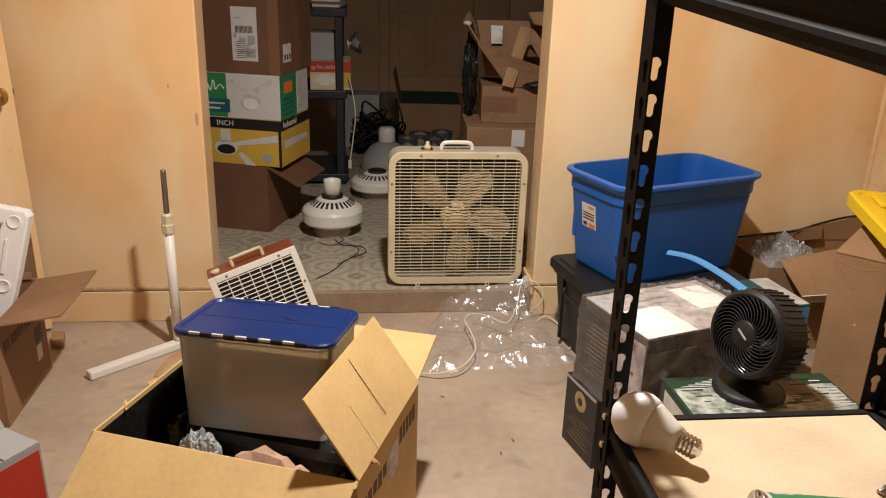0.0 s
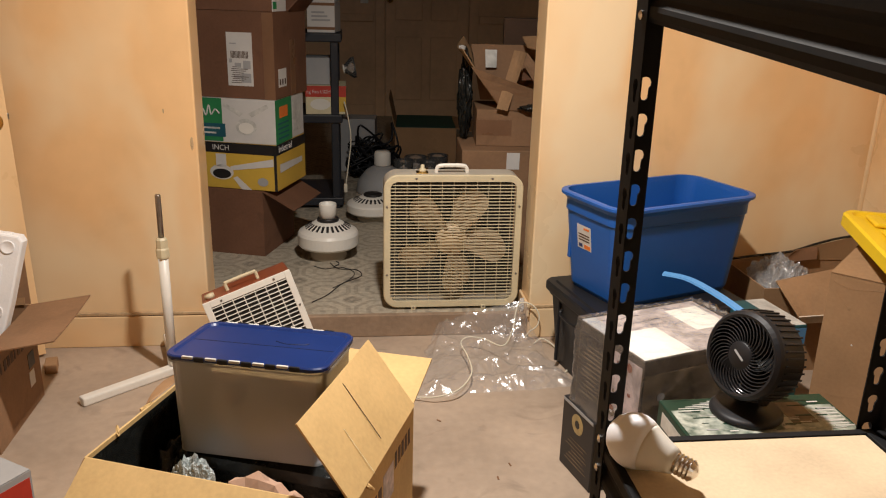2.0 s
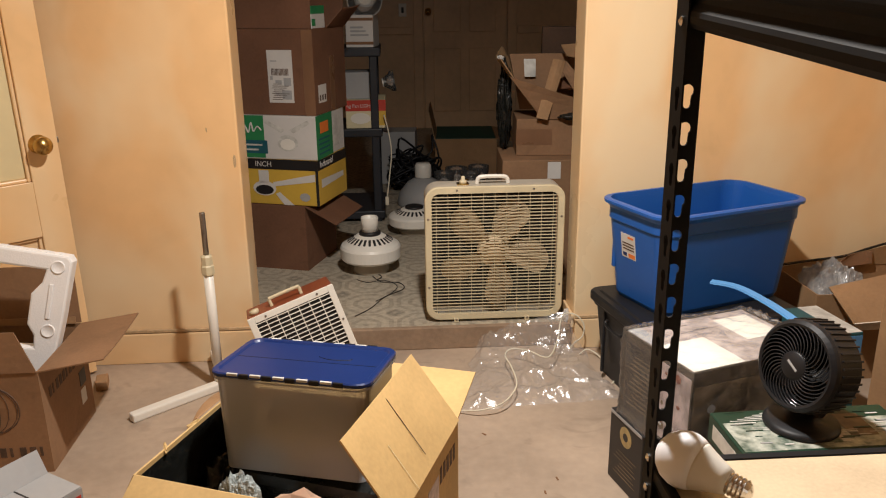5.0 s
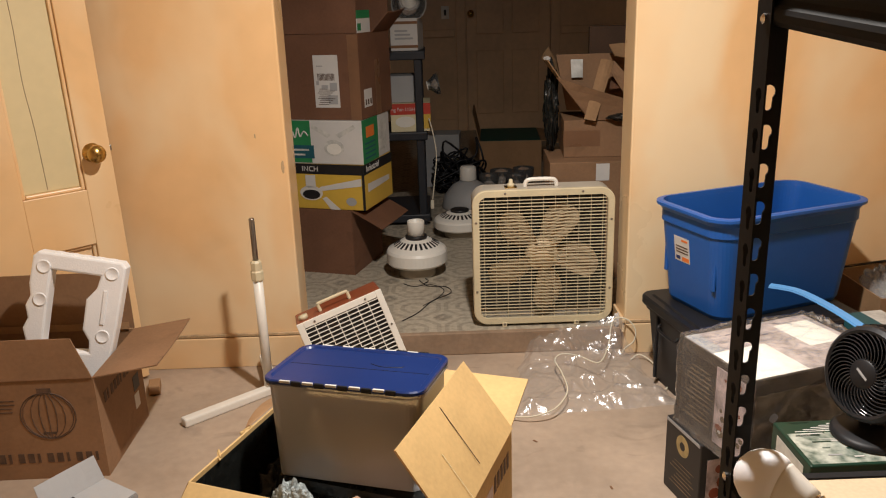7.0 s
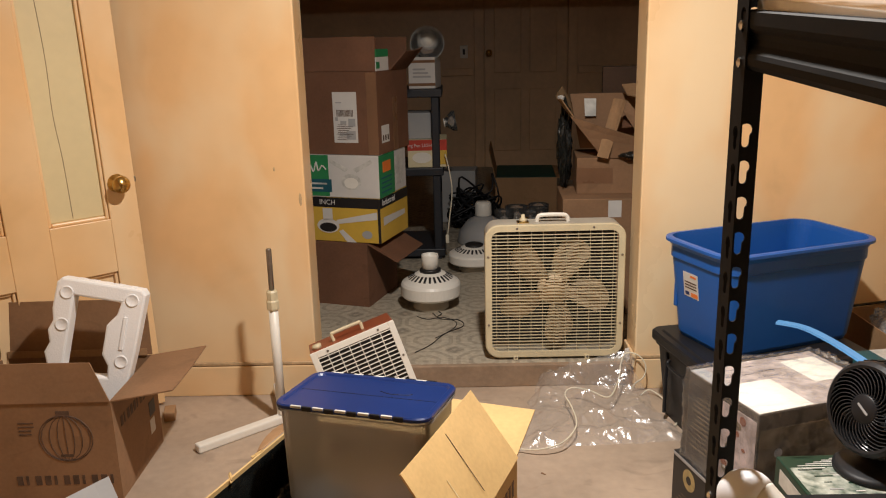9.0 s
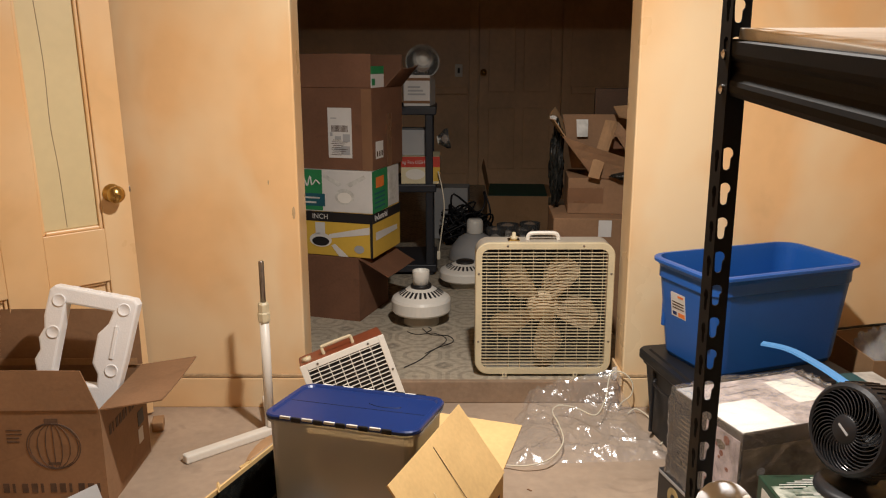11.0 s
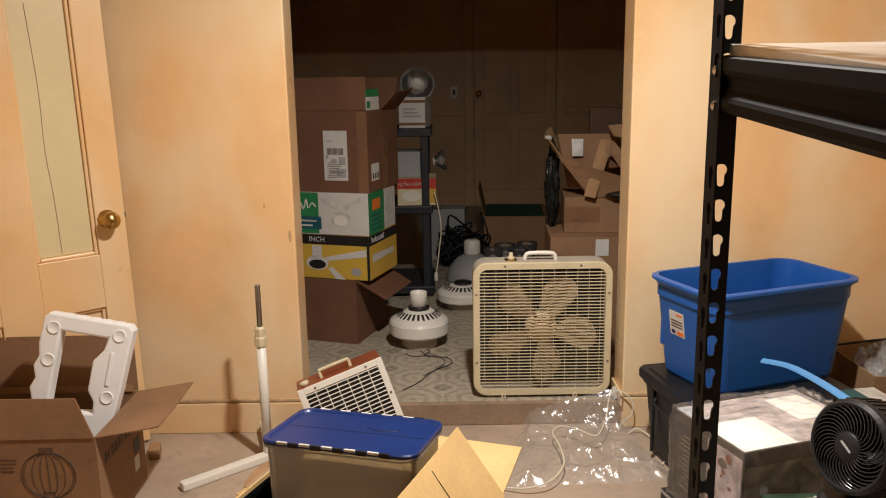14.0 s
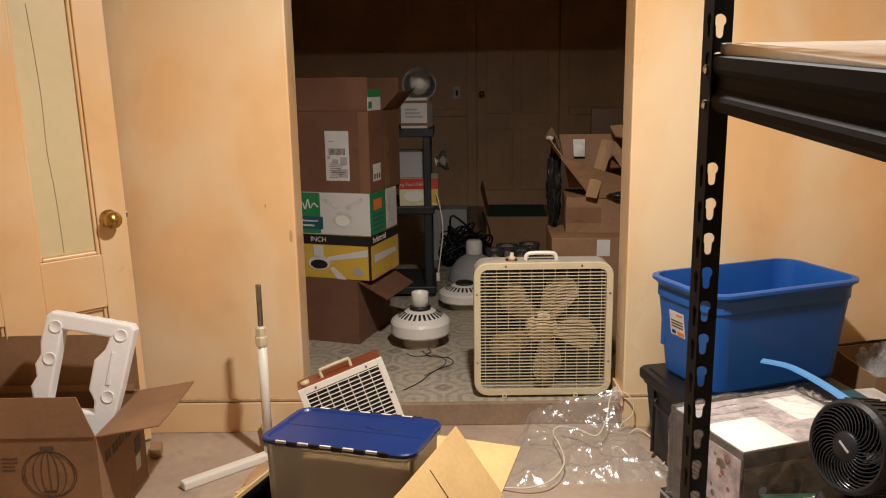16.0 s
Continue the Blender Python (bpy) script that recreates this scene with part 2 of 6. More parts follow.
CARDM = mat("red_brown_cardboard", (0.165, 0.080, 0.046), 0.75, scuff=0.3, scuff_scale=9.0, var=0.16, scale=5, fine=90, bump=0.1, spec=0.25, dist=0.003)
TAPE = mat("brown_packing_tape", (0.21, 0.112, 0.062), 0.3, var=0.1, bump=0.05, dist=0.002)
TEALD = mat("dark_teal_print", (0.02, 0.10, 0.13), 0.5, var=0.1, bump=0)
SHELFB = mat("charcoal_plastic", (0.022, 0.024, 0.03), 0.5, var=0.2, scale=9, fine=120, bump=0.04, dist=0.002)
# upper shelf board: strong lamp light put into a near-white, glossier colour
BOARDLIT = mat("lamp_lit_board", (0.88, 0.84, 0.77), 0.15, var=0.08, scale=10, fine=200, bump=0.05, spec=0.7, dist=0.001)
FILM2 = film("crumpled_clear_film", 1.9, 0.22, 0.15, 40.0)
CARDR = mat("dull_brown_cardboard", (0.27, 0.155, 0.085), 0.75, scuff=0.3, scuff_scale=9.0, var=0.16, scale=5, fine=90, bump=0.1, spec=0.25, dist=0.003)
GPHOTO = mat("green_photo_print", (0.30, 0.31, 0.27), 0.35, var=0.98, scale=30, fine=95, bump=0, hue=(0.008, 0.05, 0.03))
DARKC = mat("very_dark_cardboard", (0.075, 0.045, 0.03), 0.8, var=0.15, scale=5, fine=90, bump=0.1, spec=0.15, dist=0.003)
DEEPG = mat("deep_green_cloth", (0.012, 0.070, 0.050), 0.6, var=0.2, scale=9, fine=80, bump=0.1, dist=0.003)
SCUFF = mat("scuffed_cream_paint", (0.50, 0.35, 0.20), 0.5, var=0.45, scale=14, fine=70, bump=0.2, dist=0.004)

# ---- builders ----


def thing(name, label, category, m=None, group="", kind=""):
    ob = new(name)
    ob.empty_display_size = 0.05
    if m is not None:
        ob.matrix_basis = m
    return tagged(ob, label, category, group, kind)


def link(name, bm, material, parent=None, label="", m=None, smooth=False):
    me = bpy.data.meshes.new(name)
    bm.to_mesh(me)
    bm.free()
    for mm in material if isinstance(material, (list, tuple)) else (material,):
        me.materials.append(mm)
    if smooth:
        for p in me.polygons:
            p.use_smooth = True
    ob = new(name, me)
    if parent is not None:
        ob.parent = parent
    if m is not None:
        ob.matrix_basis = m
    if label:
        tagged(ob, label)
    return ob


part = link


def slab(x0, x1, y0, y1, z0, z1, bevel=0.0, bm=None, seg=2):
    """Axis-aligned block with rounded edges, added to bm."""
    bm = bm or bmesh.new()
    r = bmesh.ops.create_cube(bm, size=1.0)
    for v in r["verts"]:
        v.co = Vector((x0 + (v.co.x + 0.5) * (x1 - x0), y0 + (v.co.y + 0.5) * (y1 - y0), z0 + (v.co.z + 0.5) * (z1 - z0)))
    if bevel:
        es = list({e for v in r["verts"] for e in v.link_edges})
        bmesh.ops.bevel(bm, geom=es, offset=bevel, segments=seg, affect="EDGES", profile=0.5)
    return bm


def lathe(profile, seg=32, bm=None):
    """Turned shape from (radius, height) pairs."""
    bm = bm or bmesh.new()
    rings = []
    for r, z in profile:
        rings.append([bm.verts.new((max(r, 1e-4) * math.cos(2 * math.pi * i / seg), max(r, 1e-4) * math.sin(2 * math.pi * i / seg), z)) for i in range(seg)])
    for a, b in zip(rings, rings[1:]):
        for i in range(seg):
            bm.faces.new((a[i], a[(i + 1) % seg], b[(i + 1) % seg], b[i]))
    bm.faces.new(rings[0][::-1])
    bm.faces.new(rings[-1])
    bmesh.ops.recalc_face_normals(bm, faces=bm.faces)
    return bm


def rrect(w, d, r, n=6):
    """Outline of a rounded rectangle, anticlockwise."""
    out = []
    for cx, cy, a in ((w / 2 - r, d / 2 - r, 0), (-w / 2 + r, d / 2 - r, 90), (-w / 2 + r, -d / 2 + r, 180), (w / 2 - r, -d / 2 + r, 270)):
        for i in range(n + 1):
            t = radians(a + 90 * i / n)
            out.append((cx + r * math.cos(t), cy + r * math.sin(t)))
    return out


def loft(sections, bm=None, close_first=True, close_last=True):
    """Skin over outlines of equal length: (outline, z)."""
    bm = bm or bmesh.new()
    rings = [[bm.verts.new((x, y, z)) for x, y in o] for o, z in sections]
    n = len(rings[0])
    for a, b in zip(rings, rings[1:]):
        for i in range(n):
            bm.faces.new((a[i], a[(i + 1) % n], b[(i + 1) % n], b[i]))
    if close_first:
        bm.faces.new(rings[0][::-1])
    if close_last:
        bm.faces.new(rings[-1])
    bmesh.ops.recalc_face_normals(bm, faces=bm.faces)
    return bm


def tube(points, r, seg=8, bm=None, closed=False):
    """Round cord or rod through points."""
    bm = bm or bmesh.new()
    pts = [Vector(p) for p in points]
    rings = []
    up = Vector((0.13, 0.21, 0.97))
    for i, p in enumerate(pts):
        a, b = pts[i - 1] if i or closed else p, pts[(i + 1) % len(pts)] if i + 1 < len(pts) or closed else p
        d = (b - a).normalized()
        s = d.cross(up).normalized()
        t = s.cross(d)
        rings.append([bm.verts.new(p + r * (math.cos(2 * math.pi * k / seg) * s + math.sin(2 * math.pi * k / seg) * t)) for k in range(seg)])
    pairs = list(zip(rings, rings[1:])) + ([(rings[-1], rings[0])] if closed else [])
    for a, b in pairs:
        for k in range(seg):
            bm.faces.new((a[k], a[(k + 1) % seg], b[(k + 1) % seg], b[k]))
    if not closed:
        bm.faces.new(rings[0][::-1])
        bm.faces.new(rings[-1])
    bmesh.ops.recalc_face_normals(bm, faces=bm.faces)
    return bm


def smooth_path(pts, n=8):
    """Catmull-Rom through points."""
    pts = [Vector(p) for p in pts]
    out = []
    for i in range(len(pts) - 1):
        p0, p1, p2, p3 = pts[max(i - 1, 0)], pts[i], pts[i + 1], pts[min(i + 2, len(pts) - 1)]
        for k in range(n):
            t = k / n
            out.append(0.5 * (2 * p1 + (p2 - p0) * t + (2 * p0 - 5 * p1 + 4 * p2 - p3) * t * t + (3 * p1 - p0 - 3 * p2 + p3) * t ** 3))
    return out + [pts[-1]]


def quad_panel(a, b, c, d, thick, bm=None, bend=0.0, n=4):
    """Board of cardboard between four corners, a little bowed."""
    bm = bm or bmesh.new()
    a, b, c, d = map(Vector, (a, b, c, d))
    nor = (b - a).cross(d - a).normalized()
    rows = []
    for side in (0, 1):
        g = []
        for j in range(n + 1):
            v = j / n
            row = []
            for i in range(n + 1):
                u = i / n
                p = (a * (1 - u) + b * u) * (1 - v) + (d * (1 - u) + c * u) * v
                p = p + nor * (side * thick + bend * 4 * u * (1 - u) * v)
                row.append(bm.verts.new(p))
            g.append(row)
        rows.append(g)
    for s in (0, 1):
        for j in range(n):
            for i in range(n):
                f = (rows[s][j][i], rows[s][j][i + 1], rows[s][j + 1][i + 1], rows[s][j + 1][i])
                bm.faces.new(f if s else f[::-1])
    rim = [(0, i) for i in range(n)] + [(j, n) for j in range(n)] + [(n, n - i) for i in range(n)] + [(n - j, 0) for j in range(n)]
    for k, (j, i) in enumerate(rim):
        j2, i2 = rim[(k + 1) % len(rim)]
        bm.faces.new((rows[0][j][i], rows[0][j2][i2], rows[1][j2][i2], rows[1][j][i]))
    bmesh.ops.recalc_face_normals(bm, faces=bm.faces)
    return bm


def carton(name, label, m, w, d, h, outer, inner, flaps=(None,) * 4, t=0.004, flap_len=None, category="cardboard box"):
    """Open carton: floor, four walls and up to four flaps. flaps: opening angle from upright, outward positive, for front, right, back, left."""
    box = thing(name, label, category, m)
    part("bottom", slab(-w / 2 + t, w / 2 - t, -d / 2 + t, d / 2 - t, 0, t), inner, box)
    part("wall", slab(-w / 2, w / 2, -d / 2, -d / 2 + t, 0, h), outer, box)
    part("wall", slab(-w / 2, w / 2, d / 2 - t, d / 2, 0, h), outer, box)
    part("wall", slab(-w / 2, -w / 2 + t, -d / 2 + t, d / 2 - t, 0, h), outer, box)
    part("wall", slab(w / 2 - t, w / 2, -d / 2 + t, d / 2 - t, 0, h), outer, box)
    fl = flap_len or min(w, d) / 2
    ends = {0: ((-w / 2, -d / 2), (w / 2, -d / 2), (0, -1)), 1: ((w / 2, -d / 2), (w / 2, d / 2), (1, 0)), 2: ((w / 2, d / 2), (-w / 2, d / 2), (0, 1)), 3: ((-w / 2, d / 2), (-w / 2, -d / 2), (-1, 0))}
    for k, ang in enumerate(flaps):
        if ang is None:
            continue
        (ax, ay), (bx, by), (ox, oy) = ends[k]
        fk = fl[k] if isinstance(fl, tuple) else fl
        s, c = math.sin(radians(ang)) * fk, math.cos(radians(ang)) * fk
        a, b = Vector((ax, ay, h + 0.001)), Vector((bx, by, h + 0.001))
        o = Vector((ox * s, oy * s, c))
        ins = (b - a) * 0.015
        part("flap", quad_panel(a + ins * 0.3, b - ins * 0.3, b - ins + o, a + ins + o, t, bend=0.004), outer, box)
    return box


def sealed_box(name, label, m, w, d, h, material, category="box", bevel=0.003):
    box = thing(name, label, category, m)
    part("body", slab(-w / 2, w / 2, -d / 2, d / 2, 0, h, bevel), material, box)
    return box


MOTTLE = mat("mottled_pink_grey_print", (0.40, 0.34, 0.32), 0.4, var=0.55, scale=24, fine=60, bump=0)
BUNDLE = mat("pale_wrapped_parts", (0.82, 0.74, 0.62), 0.8, var=0.2, scale=14, fine=60, bump=0.2, dist=0.004)

# ---- the two rooms ----
ZB = 0.088             # level of the back room's floor
WY0, WY1 = 2.95, 3.10  # front and back face of the dividing wall
XL, XR = -0.83, 0.39   # opening
CEILZ, LINTEL = 2.25, 2.08


def structure(name, bm, material, label, category):
    return tagged(link(name, bm, material), label, category, kind="structure")


structure("floor", slab(-2.2, 1.85, -2.0, 2.985, -0.1, 0.0), FLOOR, "worn tan painted concrete floor with scuffs", "floor")
structure("floor_back_room", slab(-2.2, 1.85, 3.0, 8.1, -0.1, ZB), LINO, "grey beige linoleum floor printed with octagons", "floor")
structure("trim_step", slab(XL, XR, 2.975, 3.0, 0.0, ZB + 0.003, 0.004), STEP, "worn brown wooden step edge in the opening", "step")
wn = bmesh.new()
slab(-2.1, XL, WY0, WY1, 0, CEILZ, 0.006, bm=wn)
slab(XR, 1.75, WY0, WY1, 0, CEILZ, 0.006, bm=wn)
slab(XL - 0.01, XR + 0.01, WY0 + 0.004, WY1 - 0.004, LINTEL, CEILZ, bm=wn)
wall_n = structure("wall_north", wn, WALL, "glossy cream painted wall with a wide opening", "wall")
for x, z, w, h in ((-0.937, 0.879, 0.006, 0.018), (-0.849, 0.766, 0.012, 0.05)):
    part("paint_chip", lathe([(1.0, 0), (0.8, 0.0008), (0.0, 0.0009)], 7), SCUFF, wall_n, "brown chip in the paint", Matrix.Translation((x, WY0, z)) @ Matrix.Rotation(radians(90), 4, "X") @ Matrix.Diagonal((w / 2, h / 2, 1, 1)))
structure("wall_east", slab(1.70, 1.85, -2.0, WY0, 0, CEILZ), WALL, "cream painted side wall", "wall")
structure("wall_west", slab(-2.2, -2.05, -2.0, WY0, 0, CEILZ), WALL, "cream painted side wall", "wall")
structure("wall_south", slab(-2.2, 1.85, -2.15, -2.0, 0, CEILZ), WALL, "cream painted rear wall", "wall")
structure("ceiling", slab(-2.2, 1.85, -2.15, 3.02, CEILZ, CEILZ + 0.1), CEIL, "plain painted ceiling", "ceiling")
structure("wall_back", slab(-2.2, 1.85, 8.0, 8.15, 0, CEILZ), DARKW, "brown painted wall of the dim back room", "wall")
structure("wall_back_west", slab(-2.2, -2.05, 3.1, 8.0, 0, CEILZ), DARKW, "brown side wall of the dim back room", "wall")
structure("wall_back_east", slab(1.70, 1.85, 3.1, 8.0, 0, CEILZ), DARKW, "brown side wall of the dim back room", "wall")
structure("ceiling_back_room", slab(-2.2, 1.85, 3.03, 8.15, CEILZ, CEILZ + 0.1), CEIL, "plain ceiling of the back room", "ceiling")


def baseboard(x0, x1, label):
    ob = structure("baseboard", slab(x0, x1, 2.938, WY0 - 0.001, 0.0, 0.120, 0.003), WALL, label, "baseboard")
    part("cap_moulding", slab(x0, x1, 2.940, WY0 - 0.001, 0.123, 0.136, 0.003), SCUFF, ob, "scuffed cap moulding")
    return ob


baseboard(-2.04, XL - 0.004, "cream painted baseboard with scuffed cap moulding")
baseboard(XR + 0.004, 1.70, "cream painted baseboard with scuffed cap moulding")
bm = slab(XR - 0.012, XR - 0.001, WY0 - 0.016, WY1, ZB, 0.142, 0.003)
structure("trim", bm, WALL, "cream base block wrapping the opening's corner", "trim")

structure("trim_corner", lathe([(0.010, 0.0), (0.010, CEILZ)], 16), WALL, "rounded paint bead in the wall corner", "trim").location = (1.697, 2.947, 0.0)

# back wall: door leaf, casing, rails, wainscot
bd = tagged(link("door_2", slab(0.03, 0.82, 7.965, 7.998, ZB, 2.1, 0.004), DARKW), "brown painted door in the dim back wall", "door", kind="structure")
part("door_handle", lathe([(0.012, 0), (0.012, 0.03), (0.03, 0.045), (0.033, 0.06), (0.022, 0.078), (0.0, 0.08)], 20), BRASS, bd, "round brass knob", pose(0.07, 7.965, 1.19, 90), True)
for z0, z1 in ((0.25, 0.85), (1.0, 1.95)):
    for x0, x1 in ((0.12, 0.38), (0.46, 0.72)):
        part("panel", slab(x0, x1, 7.955, 7.9645, z0, z1, 0.008), DARKW, bd)
structure("trim_casing", slab(-0.07, 0.02, 7.96, 7.999, ZB, 2.15, 0.006), DARKW, "brown painted door casing", "trim")
structure("trim_casing_right", slab(0.83, 0.92, 7.96, 7.999, ZB, 2.15, 0.006), DARKW, "brown painted door casing", "trim")
structure("trim_rail", slab(-2.0, -0.08, 7.972, 7.999, 0.98, 1.05, 0.006), DARKW, "brown painted chair rail", "trim")
structure("trim_rail_low", slab(-2.0, -0.08, 7.980, 7.999, ZB, 0.2, 0.006), DARKW, "brown painted skirting", "baseboard")
structure("trim_rail_right", slab(0.93, 1.68, 7.972, 7.999, 0.98, 1.05, 0.006), DARKW, "brown painted chair rail", "trim")
sw = thing("light_switch", "white wall switch in a metal plate", "light switch", pose(-0.168, 7.999, 1.205))
part("plate", slab(-0.037, 0.037, -0.008, 0, -0.06, 0.06, 0.004), WHITEP, sw)
part("toggle", slab(-0.011, 0.011, -0.014, -0.0085, -0.026, 0.026, 0.003), BLKC, sw)

# ---- open panelled door on the left ----
door = tagged(new("door_1"), "cream panelled door standing ajar with brass knob", "door", kind="structure")
# local x runs from the free edge to the hinges, local +y faces the room
door.matrix_basis = Matrix.Translation((-1.40, 2.868, 0.012)) @ Matrix(((-0.766, 0.643, 0, 0), (-0.643, -0.766, 0, 0), (0, 0, 1, 0), (0, 0, 0, 1))) @ Matrix.Rotation(radians(0.9), 4, "Y")
DW, DH = 0.74, 2.02
cols, rows_ = ((0.10, 0.30), (0.43, 0.63)), ((0.16, 0.54), (0.73, 1.60), (1.70, 1.92))
bm = bmesh.new()
slab(0, 0.10, -0.035, 0, 0, DH, 0.003, bm=bm)
slab(0.30, 0.43, -0.035, 0, 0, DH, 0.003, bm=bm)
slab(0.63, DW, -0.035, 0, 0, DH, 0.003, bm=bm)
part("stile", bm, DOORM, door)
for x0, x1 in cols:
    zs = [0] + [v for r in rows_ for v in r] + [DH]
    for z0, z1 in zip(zs[0::2], zs[1::2]):
        part("rail", slab(x0, x1, -0.034, -0.001, z0, z1, 0.002), DOORM, door)
    for z0, z1 in rows_:
        part("panel", slab(x0 + 0.012, x1 - 0.012, -0.032, -0.022, z0 + 0.012, z1 - 0.012, 0.003), PANELM if z0 > 0.6 else DOORM, door, "recessed panel")
        bm = bmesh.new()
        for a, b_, c, d_ in ((x0, x0 + 0.012, z0, z1), (x1 - 0.012, x1, z0, z1), (x0 + 0.012, x1 - 0.012, z0, z0 + 0.012), (x0 + 0.012, x1 - 0.012, z1 - 0.012, z1)):
            slab(a, b_, -0.033, -0.010, c, d_, 0.004, bm=bm)
        part("moulding", bm, DOORM, door)
# long crack in the panel
part("crack", tube(smooth_path([(0.215, -0.0218, 0.75), (0.218, -0.0218, 0.95), (0.226, -0.0218, 1.1), (0.222, -0.0218, 1.3), (0.232, -0.0218, 1.57)], 5), 0.0012, 5), STEP, door, "dark hairline crack")
knob = part("door_handle", lathe([(0.032, 0), (0.032, 0.004), (0.014, 0.008), (0.012, 0.028), (0.026, 0.036), (0.031, 0.048), (0.027, 0.06), (0.0, 0.066)], 28), BRASS, door, "round worn brass knob", pose(0.062, 0, 0.852, -90), True)
part("latch", slab(-0.008, 0.0, -0.022, -0.010, 0.847, 0.867, 0.002), STEEL, door)

# ---- box fan ----
bf = thing("box_fan", "aged ivory square box fan on the step", "box fan", pose(0.092, 3.03, ZB))


def ring(w, h, r, inset, y0, y1, cx=0.0, cz=0.0, n=8):
    """Rounded frame between two outlines, standing in the x-z plane."""
    bm = bmesh.new()
    o, i_ = rrect(w, h, r, n), rrect(w - 2 * inset, h - 2 * inset, max(r - inset, 0.01), n)
    loops = [[bm.verts.new((cx + x, y, cz + z)) for x, z in c] for c, y in ((o, y0 + 0.004), ([(x * 0.988, z * 0.988) for x, z in o], y0), (i_, y0), (i_, y1), (o, y1))]
    n_ = len(o)
    for a, b2 in zip(loops, loops[1:] + loops[:1]):
        for k in range(n_):
            bm.faces.new((a[k], a[(k + 1) % n_], b2[(k + 1) % n_], b2[k]))
    bmesh.ops.recalc_face_normals(bm, faces=bm.faces)
    return bm


CZ = 0.278
part("housing", ring(0.532, 0.532, 0.05, 0.004, 0.012, 0.115, 0, CZ), FANGREY, bf, "beige grey steel shell")
part("bezel", ring(0.536, 0.536, 0.055, 0.026, 0.0, 0.014, 0, CZ), IVORY, bf, "yellowed ivory front rim", smooth=False)
barm = bmesh.new()
slab(-0.243, 0.243, 0, 0.003, -0.0016, 0.0016, bm=barm)
bar = part("grille_bar", barm, IVORY, bf, "", pose(0, 0.005, CZ - 0.2275))
vm = slab(-0.0009, 0.0009, 0, 0.003, -0.243, 0.243)
vbar = part("grille_rib", vm, IVORY, bf, "", pose(-0.224, 0.009, CZ))
for k in range(1, 36):
    o = bar.copy()
    o.matrix_basis = pose(0, 0.005, CZ - 0.2275 + 0.013 * k)
    scene.collection.objects.link(o)
for k in range(1, 11):
    o = vbar.copy()
    o.matrix_basis = pose(-0.224 + 0.0448 * k, 0.009, CZ)
    scene.collection.objects.link(o)


def blade_mesh():
    bm = bmesh.new()
    rows = []
    for i in range(9):
        r = 0.045 + 0.165 * i / 8
        half = (0.024 + 0.036 * math.sin(min(1, i / 6) * math.pi / 2)) * (1 if i < 7 else (0.90 if i == 7 else 0.55))
        row = []
        for j in range(7):
            s = (j / 6 - 0.5) * 2
            row.append(bm.verts.new((r + (0.012 * (1 - s * s) if i == 8 else 0), 0.022 * s * (1.2 - 0.5 * i / 8) + 0.006 * s * s, half * s - 0.020 * (i / 8) ** 2)))
        rows.append(row)
    for a, b2 in zip(rows, rows[1:]):
        for j in range(6):
            bm.faces.new((a[j], a[j + 1], b2[j + 1], b2[j]))
    g = bmesh.ops.solidify(bm, geom=bm.faces[:], thickness=0.003)
    bmesh.ops.recalc_face_normals(bm, faces=bm.faces)
    return bm


first = part("blade", blade_mesh(), BLADE, bf, "dusty tan blade", Matrix.Translation((0, 0.042, CZ)) @ Matrix.Rotation(radians(-66), 4, "Y"), True)
for k in range(1, 5):
    o = first.copy()
    o.matrix_basis = Matrix.Translation((0, 0.042, CZ)) @ Matrix.Rotation(radians(-66 - 72 * k), 4, "Y")
    scene.collection.objects.link(o)
part("hub", lathe([(0.063, 0), (0.063, 0.03), (0.058, 0.042), (0.046, 0.042), (0.044, 0.048), (0.030, 0.048), (0.028, 0.053), (0.0, 0.053)], 28), BLADE, bf, "", pose(0, 0.075, CZ, 90), True)
# rear grille made near-solid black to give the dim room's shade behind the blades
bm = bmesh.new()
for k in range(52):
    z = CZ - 0.232 + 0.0091 * k
    slab(-0.255, 0.255, 0.107, 0.109, z - 0.0042, z + 0.0042, bm=bm)
part("rear_shade_grille", bm, BLKC, bf, "rear grille closed up with black slats for the shade behind")
bm = tube(smooth_path([(-0.065, 0.055, 0.545), (-0.06, 0.055, 0.565), (-0.04, 0.055, 0.572), (0.03, 0.055, 0.572), (0.05, 0.055, 0.565), (0.055, 0.055, 0.545)], 5), 0.008, 8)
part("carry_handle", bm, WHITEP, bf, "white plastic carry handle")
part("switch_plate", slab(-0.142, -0.096, 0.035, 0.08, 0.5435, 0.547, 0.001), BRASS, bf)
part("switch_knob", lathe([(0.014, 0), (0.014, 0.012), (0.008, 0.014), (0.007, 0.028), (0.0, 0.03)], 16), IVORY, bf, "", pose(-0.118, 0.055, 0.547), True)
for x in (-0.15, 0.13):
    part("foot", slab(x - 0.009, x + 0.009, -0.004, 0.05, 0.0, 0.018, 0.002), IVORY, bf)
for x, z in ((-0.145, CZ + 0.255), (0.145, CZ + 0.255), (-0.255, CZ + 0.145), (0.255, CZ + 0.145), (-0.255, CZ - 0.13), (0.255, CZ - 0.13), (-0.15, 0.012), (0.13, 0.012)):
    part("screw", lathe([(0.0045, 0), (0.0045, 0.002), (0.002, 0.003), (0.0, 0.003)], 10), STEEL, bf, "", pose(x, -0.003 if z < 0.05 else 0.0005, z, 90))


